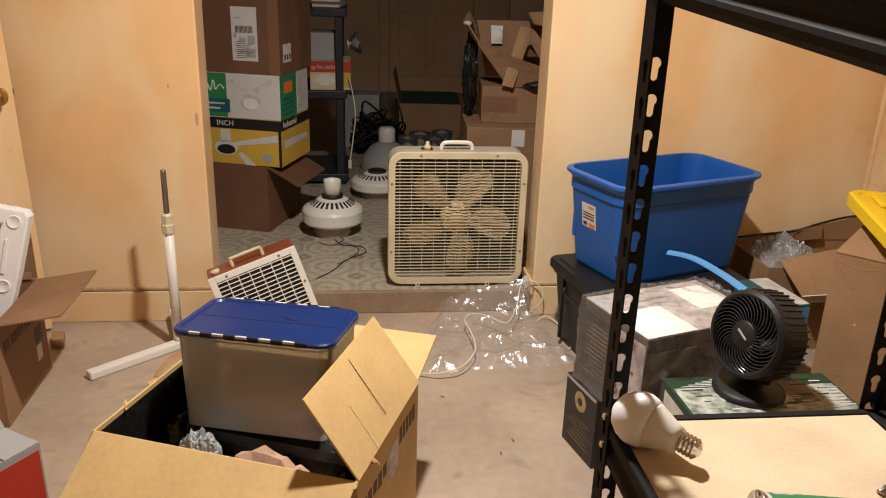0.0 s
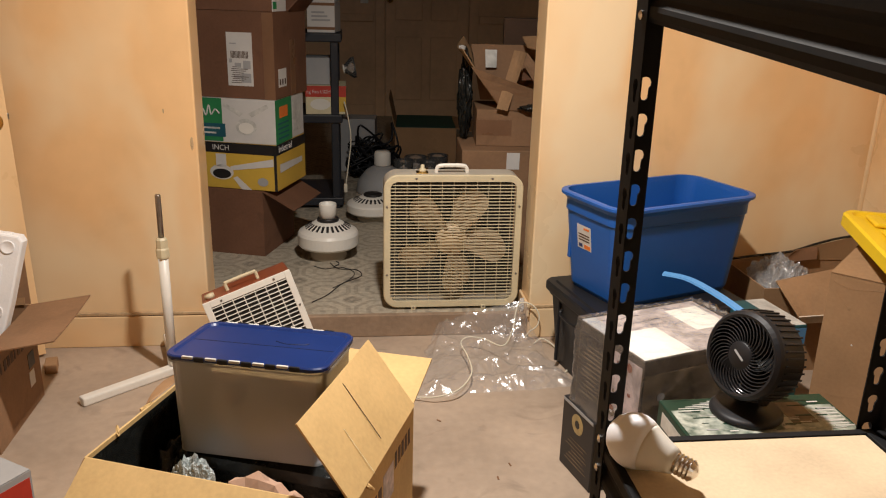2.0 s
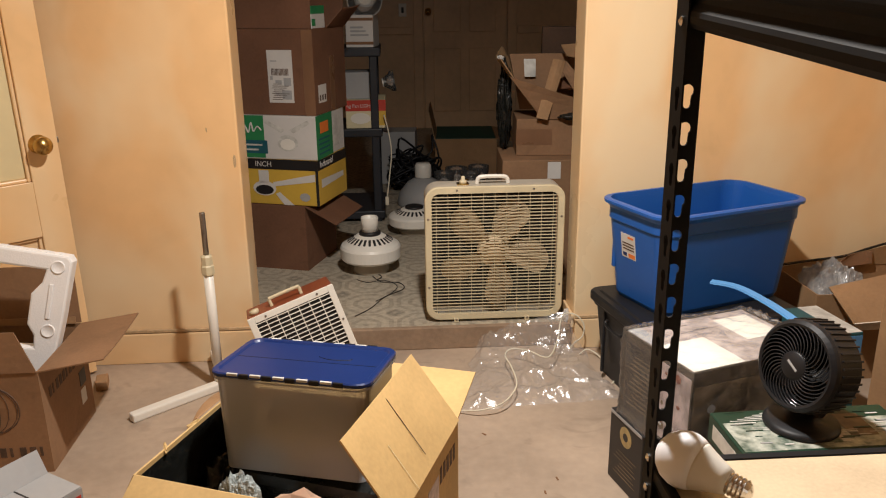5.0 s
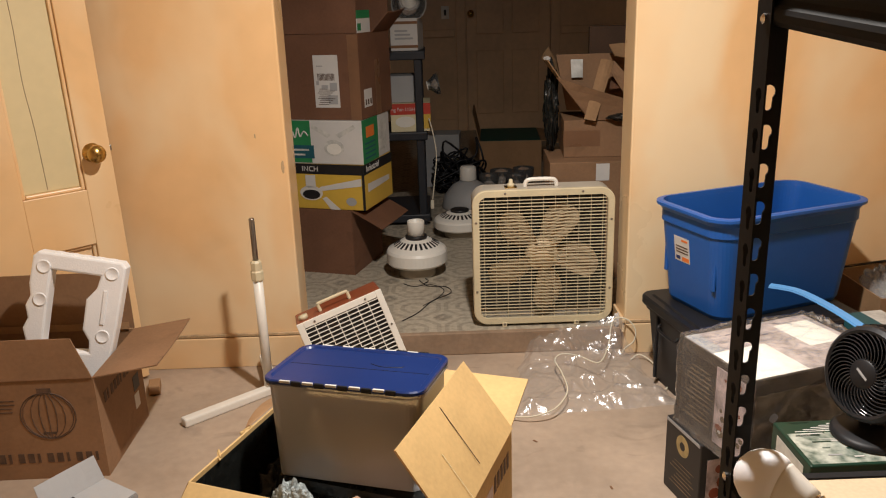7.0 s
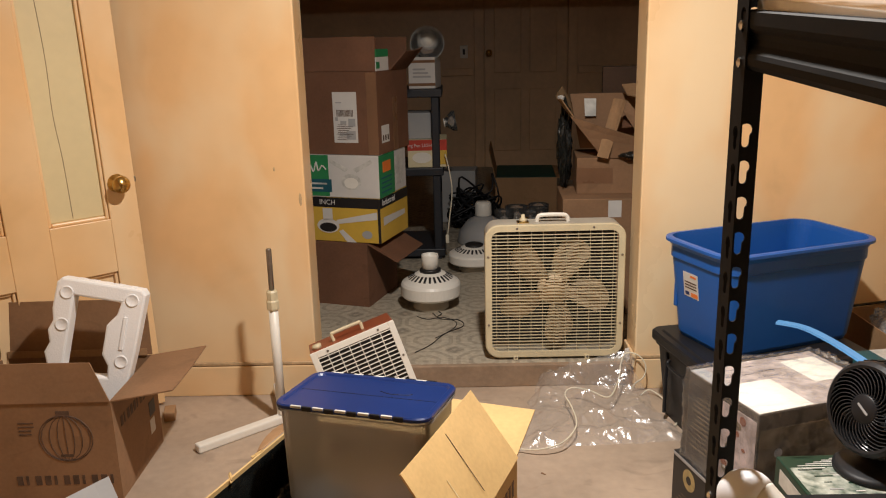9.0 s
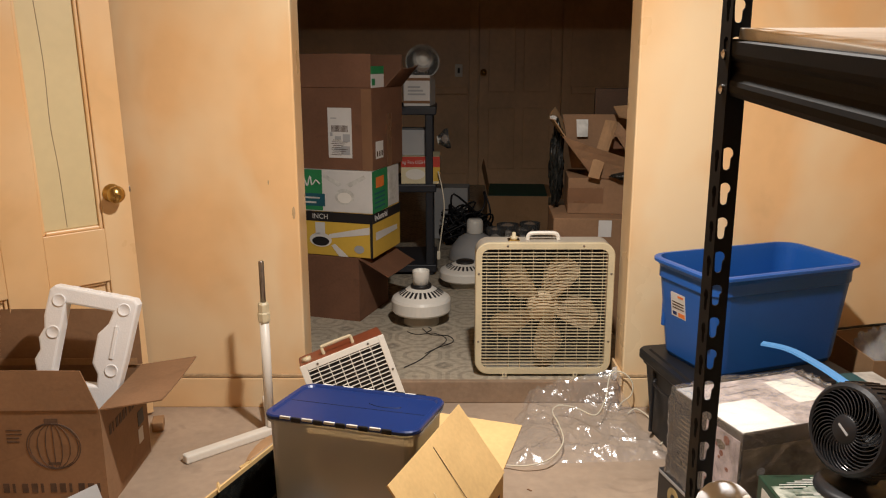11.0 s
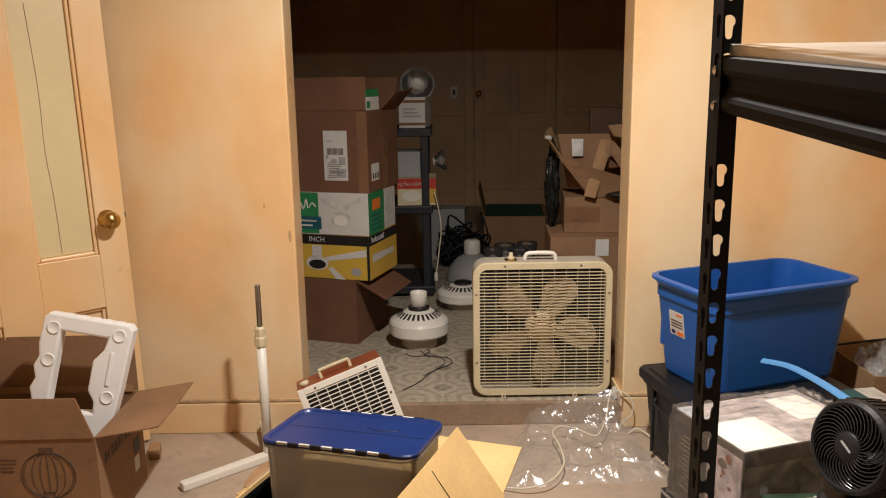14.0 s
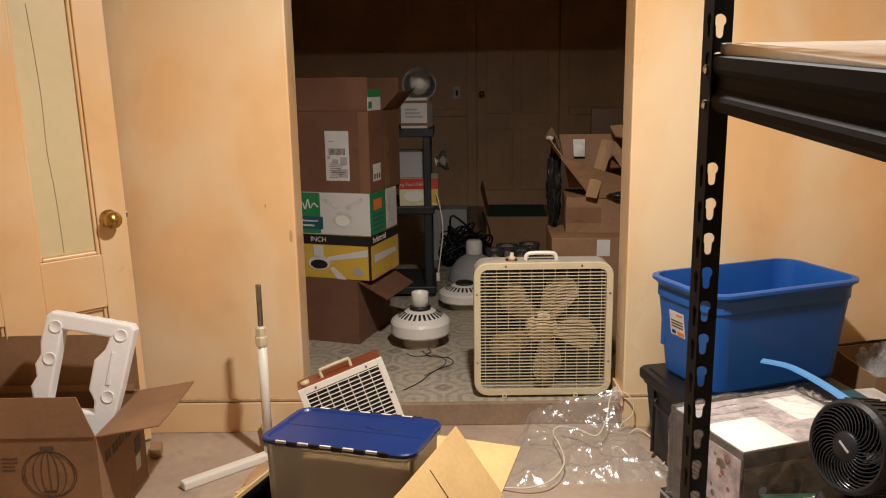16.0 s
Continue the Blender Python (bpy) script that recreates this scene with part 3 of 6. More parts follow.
def crumple(sx, sy, sz, seed, rough_=0.25, n=3):
    bm = bmesh.new()
    bmesh.ops.create_icosphere(bm, subdivisions=n + 1, radius=1.0)
    for v in bm.verts:
        q = v.co * 2.2 + Vector((seed * 7.1, seed * 3.3, seed))
        k = 1 + rough_ * noise.noise(q) + rough_ * 0.6 * abs(noise.noise(q * 2.6)) + rough_ * 0.3 * noise.noise(q * 6)
        v.co = Vector((v.co.x * sx * k, v.co.y * sy * k, v.co.z * sz * k))
    return bm


# ---- open carton, tote and packing ----
cm = pose(-0.4975, 1.67, 0, 0, 0, -21)
cb = carton("open_carton", "large open yellowish cardboard box with torn flaps", cm, 0.58, 0.40, 0.38, CARDY, CARDIN, (122, -36, 80, 150), flap_len=0.19)
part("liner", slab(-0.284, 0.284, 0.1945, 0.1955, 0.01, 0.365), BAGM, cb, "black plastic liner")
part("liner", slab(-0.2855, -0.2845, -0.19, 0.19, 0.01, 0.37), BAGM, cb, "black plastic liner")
for k in range(5):
    part("print_bar", slab(0.29, 0.2908, -0.17 + 0.03 * k, -0.15 + 0.03 * k, 0.285 - 0.006 * (k % 2), 0.315), PRINT, cb)
    part("print_bar", slab(0.29, 0.2908, 0.06 + 0.024 * k, 0.075 + 0.024 * k, 0.30, 0.34), PRINT, cb)
part("sticker", slab(0.29, 0.2908, -0.02, 0.05, 0.25, 0.33), PINKP, cb, "torn pinkish label")
ck = Matrix.Translation((0.29, 0, 0.381)) @ Matrix.Rotation(radians(-36), 4, "Y")
part("flap_slit", slab(0.0075, 0.0088, -0.001, 0.0003, 0.03, 0.172), PRINT, cb, "dark slit across the flap", ck)
part("flap_crease", slab(0.0072, 0.0079, -0.0885, -0.0873, 0.0, 0.11), CREAMC, cb, "pale crease in the flap", ck)
tp = quad_panel((-0.29, 0.03, 0.385), (-0.29, 0.19, 0.385), (-0.33, 0.18, 0.37), (-0.32, 0.05, 0.355), 0.003, bend=0.01)
part("torn_edge", tp, CARD, cb, "ragged torn edge")
for k, (x, y, a) in enumerate(((-0.292, 0.17, 20), (-0.293, 0.02, -15), (-0.291, -0.09, 40), (0.288, -0.197, 10), (0.29, -0.12, 65))):
    part("torn_edge", crumple(0.0035, 0.018, 0.006, 40 + k, 0.5, 2), CARDY, cb, "ragged torn edge", pose(x, y, 0.378, 0, 0, a))
for x, z0, z1, a in ((-0.17, 0.05, 0.37, 2), (0.07, 0.18, 0.372, -9), (0.17, 0.02, 0.30, 4)):
    part("crease", slab(-0.0015, 0.0015, -0.0012, 0.0, z0 - z1, 0), CARDY, cb, "raised crease", pose(x, -0.2002, z1, 0, a, 0))

tm = Matrix.Translation((-0.496, 1.770, 0.299)) @ Euler((radians(-3.2), radians(-1.2), radians(-17.8))).to_matrix().to_4x4()
tt = thing("storage_tote", "milky clear plastic tote with interlocking navy lid", "storage tote", tm)


def tub(w, d, h, taper, r, wall, lip, lip_h):
    """Tapered open tub with a turned-out lip."""
    o0, o1 = rrect(w * taper, d * taper, r * 0.8), rrect(w, d, r)
    lo = rrect(w + 2 * lip, d + 2 * lip, r + lip)
    i1, i0 = rrect(w - 2 * wall, d - 2 * wall, r), rrect(w * taper - 2 * wall, d * taper - 2 * wall, r * 0.8)
    return loft([(o0, 0), (o1, h - lip_h), (lo, h - lip_h), (lo, h), (i1, h), (i0, wall)])


part("body", tub(0.358, 0.205, 0.224, 0.95, 0.03, 0.003, 0.008, 0.006), MILKY, tt).visible_shadow = False
lid = bmesh.new()
loft([(rrect(0.366, 0.214, 0.03), 0.2245), (rrect(0.374, 0.222, 0.034), 0.227), (rrect(0.374, 0.222, 0.034), 0.233), (rrect(0.368, 0.216, 0.032), 0.236), (rrect(0.348, 0.196, 0.024), 0.236), (rrect(0.340, 0.188, 0.022), 0.2315)], lid)
lid = part("lid", lid, NAVY, tt, "navy two-leaf interlocking lid")
part("score_mark", tube(smooth_path([(0.02, 0.03, 0.2317), (0.05, 0.018, 0.2317), (0.09, 0.022, 0.2317), (0.10, 0.03, 0.2317)], 4), 0.0012, 5), BLACKP, lid)
part("score_mark", slab(-0.168, 0.168, -0.001, 0.001, 0.2312, 0.2319), BLACKP, lid)
for s in (-1, 1):
    for k in range(5):
        x = -0.125 + 0.0545 * k
        part("tooth_gap", slab(x - 0.013, x + 0.013, s * 0.109 - 0.003, s * 0.109 + 0.003, 0.2305, 0.2366, 0.001), PALEC, lid, "pale tub rim between teeth")
        part("tooth", slab(x + 0.0155, x + 0.039, s * 0.1105 - 0.003, s * 0.1105 + 0.003, 0.2255, 0.2372, 0.002), BLACKP, lid)
con = thing("packed_parts", "brown wrapped parts inside a clear tote", "packed parts", tm @ Matrix.Translation((0, 0, 0.004)))


part("bundle", crumple(0.095, 0.058, 0.062, 1), BUNDLE, con, "pale wrapped bundle", pose(-0.02, -0.02, 0.085))
part("bundle", crumple(0.06, 0.05, 0.05, 2), CARD, con, "", pose(0.07, 0.01, 0.07))
part("bundle", crumple(0.022, 0.006, 0.018, 3), MAROON, con, "red-brown scrap against the wall", pose(-0.035, -0.088, 0.135))
part("bundle", crumple(0.11, 0.03, 0.055, 9), BUNDLE, con, "pale wrapped bundle", pose(0.02, -0.062, 0.075))
part("bundle", crumple(0.08, 0.04, 0.05, 6), IVORY, con, "", pose(0.0, -0.035, 0.085))

pk = thing("crumpled_paper", "crumpled brown kraft paper packed in a carton", "packing paper", cm @ pose(0.02, -0.09, 0.005))
part("wad", crumple(0.11, 0.07, 0.155, 4, 0.26, 2), KRAFT, pk, "", pose(0.02, 0.0, 0.160), False)
part("wad", crumple(0.05, 0.04, 0.05, 17, 0.35, 2), KRAFT, pk, "", pose(0.11, -0.02, 0.25), False)
# plain black rounded block that fills the carton up to the tote's base
pk2 = thing("crumpled_paper", "dark block filling a carton under a clear tote", "packing paper", cm @ pose(0.0, 0.10, 0.005))
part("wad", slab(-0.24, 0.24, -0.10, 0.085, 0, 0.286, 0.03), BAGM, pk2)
bw = thing("bubble_wrap", "silvery bubble wrap roll in a carton", "bubble wrap", cm @ pose(-0.13, -0.08, 0.005))
part("roll", crumple(0.06, 0.05, 0.15, 5, 0.3, 4), BUBBLE, bw, "", pose(0, 0, 0.165))
dk = thing("black_bag", "black glossy plastic bag packed in a carton", "plastic bag", cm @ pose(-0.21, 0.03, 0.005))
part("sack", crumple(0.06, 0.10, 0.13, 7, 0.4, 4), BAGM, dk, "", pose(0, 0, 0.14), True)
dk2 = thing("black_bag", "black glossy plastic bag packed in a carton", "plastic bag", cm @ pose(0.20, -0.05, 0.005))
part("sack", crumple(0.07, 0.11, 0.11, 8, 0.4, 4), BAGM, dk2, "", pose(0, 0, 0.12), True)

# ---- printed carton with foam frame ----
pm = pose(-1.555, 2.397, 0, 0, 0, 1)
pb = carton("printed_carton", "open brown cardboard box with printed round drawing", pm, 0.50, 0.36, 0.32, CARDR, CARDIN, (None, 81, 4, None), flap_len=(0.12, 0.185, 0.19, 0.17))
part("flap", quad_panel((-0.249, -0.180, 0.321), (0.249, -0.180, 0.321), (0.203, -0.172, 0.44), (-0.21, -0.172, 0.44), 0.004, bend=-0.006), CARDR, pb)
part("flap", quad_panel((-0.25, 0.17, 0.321), (-0.25, -0.17, 0.321), (-0.20, -0.12, 0.43), (-0.22, 0.12, 0.47), 0.004, bend=0.008), CARDR, pb)
part("lining_strip", quad_panel((-0.23, 0.172, 0.322), (0.235, 0.172, 0.322), (0.235, 0.174, 0.345), (-0.23, 0.174, 0.345), 0.002, n=1), CARD, pb, "lighter folded crease")
DX, DZ = 0.105, 0.206
for k in range(7):
    a = 0.145 * (k - 3) / 3
    pts = [(DX + a * 0.5 * math.cos(t), -0.1806, DZ + 0.072 * math.sin(t)) for t in np.linspace(-math.pi / 2, math.pi / 2, 9)]
    part("print_line", tube(pts, 0.0013, 4), PRINT, pb)
part("print_line", tube([(DX + 0.079 * math.cos(t), -0.1806, DZ + 0.074 * math.sin(t)) for t in np.linspace(0, 2 * math.pi, 24)[:-1]], 0.0016, 4, closed=True), PRINT, pb)
part("print_line", slab(DX - 0.02, DX + 0.02, -0.1812, -0.1801, DZ + 0.07, DZ + 0.088), PRINT, pb)
part("print_line", slab(DX - 0.022, DX + 0.014, -0.1812, -0.1801, DZ - 0.06, DZ - 0.052), PRINT, pb)
for k in range(11):
    part("print_bar", slab(-0.06 + 0.028 * k, -0.06 + 0.028 * k + (0.008 if k % 3 == 1 else 0.018), -0.1812, -0.1801, 0.055, 0.085), PRINT, pb)
for z in (0.255, 0.243, 0.231, 0.219):
    part("print_bar", slab(-0.03, 0.006 + 0.01 * (z > 0.24), -0.1812, -0.1801, z, z + 0.004), PRINT, pb)
for k in range(9):
    part("print_bar", slab(0.2501, 0.2512, -0.13 + 0.026 * k, -0.13 + 0.026 * k + (0.009 if k % 4 == 1 else 0.018), 0.215, 0.247), PRINT, pb)
part("print_bar", slab(0.2501, 0.2512, 0.09, 0.14, 0.135, 0.185), BLKC, pb)
part("sticker", slab(0.2501, 0.2512, 0.085, 0.125, 0.075, 0.125), WHITEC, pb, "white barcode sticker")
ff = thing("foam_frame", "white moulded styrofoam packing frame standing in a box", "packing foam",
           Matrix.Translation((-1.452, 2.398, 0.277)) @ Euler((radians(-10.4), radians(12.5), radians(4))).to_matrix().to_4x4() @ Matrix.Scale(0.93, 4))
# one moulded sheet: outer outline and a waisted opening, rounded by a bevel
FOUT = [(-0.143, 0.355), (-0.128, 0.372), (0.132, 0.372), (0.146, 0.355), (0.140, 0.15), (0.128, -0.02), (0.09, -0.06), (0.03, -0.26), (-0.08, -0.26), (-0.10, -0.06), (-0.136, -0.02), (-0.150, 0.045), (-0.136, 0.075), (-0.150, 0.115), (-0.138, 0.15), (-0.150, 0.19), (-0.138, 0.225), (-0.146, 0.265)]
FIN = [(-0.083, 0.318), (0.070, 0.318), (0.062, 0.275), (0.034, 0.235), (0.034, 0.135), (0.058, 0.10), (0.062, 0.062), (0.0, 0.056), (-0.02, 0.068), (-0.083, 0.062)]
FO = bmesh.new()
fe = []
for loop in (FOUT, FIN):
    vs = [FO.verts.new((x, -0.030, z)) for x, z in loop]
    fe += [FO.edges.new((vs[k], vs[(k + 1) % len(vs)])) for k in range(len(vs))]
bmesh.ops.triangle_fill(FO, edges=fe, use_beauty=True, use_dissolve=True)
fr_ = bmesh.ops.extrude_face_region(FO, geom=FO.faces[:])
bmesh.ops.translate(FO, verts=[v for v in fr_["geom"] if isinstance(v, bmesh.types.BMVert)], vec=(0, 0.062, 0))
bmesh.ops.recalc_face_normals(FO, faces=FO.faces)
bmesh.ops.bevel(FO, geom=[e for e in FO.edges if len(e.link_faces) == 2 and e.calc_face_angle() > 1.0], offset=0.007, segments=2, affect="EDGES", profile=0.5)
part("frame", FO, FOAM, ff)
for x, z in ((-0.106, 0.325), (-0.106, 0.217), (0.105, 0.332), (0.100, 0.122)):
    bm = lathe([(0.0215, 0), (0.0215, 0.003), (0.0195, 0.0045), (0.0175, 0.003), (0.0, 0.0025)], 22)
    part("boss", bm, FOAM, ff, "", pose(x, -0.0295, z, 90), True)
part("rib", slab(0.086, 0.100, -0.034, -0.0295, 0.16, 0.275, 0.003), FOAM, ff)
for k in range(5):
    part("rib", slab(-0.085 + 0.042 * k, -0.06 + 0.042 * k, -0.02, 0.02, 0.370, 0.3745, 0.003), FOAM, ff)

wbk = thing("wood_block", "small brown wooden block on the floor", "wood block", pose(-1.345, 2.76, 0, 0, 0, 15))
part("block", slab(-0.02, 0.02, -0.035, 0.035, 0, 0.035, 0.004), CARD, wbk)

gsm = pose(-1.085, 1.665, 0, 0, 0, -33)
gs = carton("small_grey_box", "small grey product box with red side and torn flap", gsm, 0.115, 0.15, 0.285, GREYC, WHITEC, (None, None, None, 25), t=0.002, flap_len=0.06)
part("top_flap", slab(-0.0565, 0.0565, -0.074, 0.074, 0.286, 0.288), GREYC, gs)
part("stripe", slab(-0.055, 0.055, -0.012, -0.008, 0.2882, 0.2886), BLKC, gs)
part("print_bar", slab(-0.03, 0.03, -0.04, -0.03, 0.2882, 0.2886), PRINT, gs)
part("side_print", slab(0.0577, 0.0585, -0.07, 0.07, 0.005, 0.27), REDP, gs, "red printed side")
part("side_print", slab(-0.054, 0.054, -0.0760, -0.0752, 0.005, 0.27), REDP, gs, "red printed side")

# ---- stand pole ----
ps = thing("fan_stand", "white fan stand pole with loose floor bars", "fan stand", pose(-0.925, 2.72, 0))
part("steel_tube", lathe([(0.0095, 0.48), (0.0095, 0.638), (0.008, 0.642), (0.0, 0.642)], 16), STEEL, ps, "dull grey steel tube", None, True)
part("white_tube", lathe([(0.0165, 0.02), (0.0165, 0.44), (0.012, 0.44)], 20), WHITEP, ps, "", None, True)
part("collar", lathe([(0.021, 0.425), (0.022, 0.43), (0.022, 0.455), (0.019, 0.46), (0.019, 0.488), (0.014, 0.495), (0.0, 0.495)], 8), IVORY, ps, "ivory plastic collar")


def bar(parent, a, b2, w, h, z):
    a, b2 = Vector((*a, z)), Vector((*b2, z))
    L = (b2 - a).length
    bm = slab(0, L, -w / 2, w / 2, 0, h, 0.006)
    part("floor_bar", bm, WHITEP, parent, "", Matrix.Translation(a) @ Matrix.Rotation(math.atan2(b2.y - a.y, b2.x - a.x), 4, "Z"))


bar(ps, (-0.24, -0.225), (0.03, 0.015), 0.036, 0.03, 0.0)
bar(ps, (-0.055, 0.20), (0.015, -0.02), 0.036, 0.03, 0.031)

# ---- tilted box heater ----
hm = Matrix.Translation((-0.682, 2.61, -0.03)) @ Matrix.Rotation(radians(15), 4, "Z") @ Matrix.Rotation(radians(-17.7), 4, "Y") @ Matrix.Rotation(radians(-10), 4, "X") @ Matrix.Scale(1.03, 4)
ht = thing("fan_heater", "small red-brown fan heater with white grille, tipped", "fan heater", hm)
part("body", slab(0, 0.30, 0.012, 0.17, 0.06, 0.325, 0.006), MAROON, ht)
bm = bmesh.new()
for a, b2, c, d_ in ((0, 0.022, 0.06, 0.325), (0.278, 0.30, 0.06, 0.325), (0.022, 0.278, 0.06, 0.082), (0.022, 0.278, 0.303, 0.325)):
    slab(a, b2, 0, 0.012, c, d_, 0.002, bm=bm)
part("front_frame", bm, WHITEP, ht, "white enamel front frame")
part("dark_back", slab(0.02, 0.28, 0.0085, 0.0115, 0.08, 0.305), BLKC, ht)
hb = part("grille_slat", slab(0.02, 0.28, 0.001, 0.006, -0.0013, 0.0013), WHITEP, ht, "", pose(0, 0, 0.0955))
for k in range(1, 15):
    o = hb.copy()
    o.matrix_basis = pose(0, 0, 0.0955 + 0.0145 * k)
    scene.collection.objects.link(o)
hv = part("grille_post", slab(-0.0015, 0.0015, 0.002, 0.007, 0.08, 0.305), WHITEP, ht, "", pose(0.056, 0, 0))
for k in range(1, 6):
    o = hv.copy()
    o.matrix_basis = pose(0.056 + 0.0375 * k, 0, 0)
    scene.collection.objects.link(o)
part("handle", tube(smooth_path([(0.09, 0.06, 0.325), (0.09, 0.06, 0.348), (0.10, 0.06, 0.352), (0.185, 0.06, 0.352), (0.195, 0.06, 0.348), (0.195, 0.06, 0.325)], 4), 0.006, 8), IVORY, ht, "ivory carry handle")
part("dial", lathe([(0.016, 0), (0.016, 0.014), (0.0, 0.016)], 18), IVORY, ht, "", pose(0.03, 0.05, 0.325), True)
for x, z in ((0.06, 0.314), (0.24, 0.314), (0.289, 0.20)):
    part("screw", lathe([(0.004, 0), (0.004, 0.002), (0, 0.0025)], 8), STEEL, ht, "", pose(x, 0.0, z, 90))

# ---- clear plastic sheet and cords ----
fs = thing("plastic_sheet", "crumpled clear plastic sheet lying on the floor", "plastic sheet", pose(0.19, 2.68, 0.004))
bm = bmesh.new()
NX, NY = 190, 140
SA, SB, SC, SD = (-0.30, -0.23), (0.285, -0.185), (0.185, 0.235), (-0.165, 0.265)
gridv = []
for j in range(NY + 1):
    row = []
    for i in range(NX + 1):
        u, v = i / NX, j / NY
        x, y = ((SA[k] * (1 - u) + SB[k] * u) * (1 - v) + (SD[k] * (1 - u) + SC[k] * u) * v for k in (0, 1))
        x += 0.030 * noise.noise((u * 5, v * 5, 3.1)) + 0.010 * noise.noise((u * 17, v * 17, 1.1))
        y += 0.018 * noise.noise((u * 6, v * 3, 8.0)) * (1 - v) + 0.006 * noise.noise((u * 19, v * 15, 4.0)) * (1 - v)
        q = Vector((x, y, 0))
        warp = noise.noise(q * 6)
        f1 = noise.voronoi(Vector((q.x * 5 + 0.5 * warp, q.y * 8, 1.7)))[0]
        f2 = noise.voronoi(Vector((q.x * 17 + warp, q.y * 11, 5.7)))[0]
        f3 = noise.voronoi(Vector((q.x * 30, q.y * 44 + 2 * warp, 9.7)))[0]
        r1, r2, r3 = f1[1] - f1[0], f2[1] - f2[0], f3[1] - f3[0]
        edge = min(1, 7 * min(u + 0.03, 1 - u + 0.03, v + 0.03, 1.2 - v))
        z = (0.034 * (1 - min(1, r1 * 1.5)) + 0.013 * (1 - min(1, r2 * 1.3)) ** 1.5 + 0.0022 * (1 - min(1, r3 * 1.2)) + 0.010 * noise.noise(q * 5)) * edge
        z += 0.13 * max(0, (v - 0.55) / 0.45) ** 1.6 * (0.25 + 0.75 * u) + 0.004
        row.append(bm.verts.new((x, y, max(z, 0.0))))
    gridv.append(row)
for j in range(NY):
    for i in range(NX):
        bm.faces.new((gridv[j][i], gridv[j][i + 1], gridv[j + 1][i + 1], gridv[j + 1][i]))
part("sheet", bm, FILM, fs, "", None, True).visible_shadow = False
cd = thing("power_cord", "thin white electric cord trailing over the floor", "cord", pose(0, 0, 0))
part("cable", tube(smooth_path([(-0.16, 2.47, 0.004), (-0.098, 2.462, 0.012), (-0.023, 2.438, 0.024), (0.053, 2.459, 0.038), (0.109, 2.555, 0.048), (0.113, 2.691, 0.048), (0.103, 2.793, 0.05), (0.135, 2.835, 0.055), (0.192, 2.806, 0.058), (0.252, 2.737, 0.062), (0.304, 2.828, 0.085), (0.325, 2.89, 0.125), (0.345, 2.915, 0.155), (0.39, 2.915, 0.15), (0.42, 2.905, 0.115), (0.415, 2.895, 0.07), (0.385, 2.90, 0.04), (0.37, 2.90, 0.015)], 8), 0.0028, 7), CORD, cd, "", None, True)
cd2 = thing("power_cord", "thin white electric cord coiled by the wall", "cord", pose(0, 0, 0))
part("cable", tube(smooth_path([(0.40, 2.87, 0.005), (0.43, 2.88, 0.02), (0.46, 2.86, 0.012), (0.48, 2.80, 0.005), (0.50, 2.70, 0.005), (0.46, 2.62, 0.006)], 8), 0.0028, 7), CORD, cd2, "", None, True)

# ---- bins by the wall ----
bt = thing("black_tote", "dark grey plastic tote with lid under a blue bin", "storage tote", pose(0.726, 2.628, 0, 0, 0, 11))
part("body", tub(0.55, 0.385, 0.285, 0.9, 0.03, 0.004, 0.010, 0.02), BLACKP, bt)
bm = loft([(rrect(0.585, 0.42, 0.035), 0.278), (rrect(0.592, 0.428, 0.04), 0.283), (rrect(0.592, 0.428, 0.04), 0.305), (rrect(0.58, 0.415, 0.035), 0.312), (rrect(0.54, 0.375, 0.03), 0.312), (rrect(0.53, 0.365, 0.03), 0.318)])
part("lid", bm, BLACKP, bt)
for s in (-0.1, 0.1):
    part("rib", slab(-0.283, -0.272, s - 0.006, s + 0.006, 0.03, 0.27, 0.003), BLACKP, bt)
part("grip", tube(smooth_path([(-0.29, -0.07, 0.25), (-0.302, -0.06, 0.235), (-0.302, 0.04, 0.235), (-0.29, 0.05, 0.25)], 4), 0.005, 6), BLACKP, bt)

bb = thing("blue_bin", "large open blue plastic storage bin", "storage bin", pose(0.752, 2.672, 0.3185, 0, 0, 20))
BW, BD, BH = 0.59, 0.345, 0.345


def bowed(w, d, r, bow):
    """Rounded rectangle with slightly bowed long sides."""
    return [(x * (1 + bow * (1 - (2 * y / d) ** 2)), y * (1 + bow * 2 * (1 - min(1, (2 * x / w) ** 2)))) for x, y in rrect(w, d, r, 8)]


o0, o1 = bowed(BW * 0.86, BD * 0.84, 0.05, 0.01), bowed(BW * 0.955, BD * 0.94, 0.055, 0.02)
o2 = bowed(BW * 0.975, BD * 0.965, 0.06, 0.02)
lo, i1, i0 = bowed(BW + 0.02, BD + 0.02, 0.07, 0.02), bowed(BW * 0.955, BD * 0.94, 0.055, 0.02), bowed(BW * 0.84, BD * 0.81, 0.045, 0.01)
o00 = bowed(BW * 0.83, BD * 0.80, 0.045, 0.01)
bm = loft([(o00, 0), (o0, 0.015), (o1, BH - 0.07), (o2, BH - 0.066), (o2, BH - 0.016), (i1, BH - 0.016), (i0, 0.006)])
part("body", bm, BLUE, bb, "", None, False)
lo2 = bowed(BW + 0.004, BD + 0.004, 0.066, 0.02)
bm = loft([(bowed(BW * 0.976, BD * 0.966, 0.06, 0.02), BH - 0.03), (lo2, BH - 0.016), (lo, BH - 0.012), (lo, BH - 0.003), (lo2, BH), (bowed(BW * 0.965, BD * 0.95, 0.056, 0.02), BH), (bowed(BW * 0.954, BD * 0.939, 0.055, 0.02), BH - 0.02)], None, False, False)
part("rim", bm, BLUE, bb, "rolled blue rim")
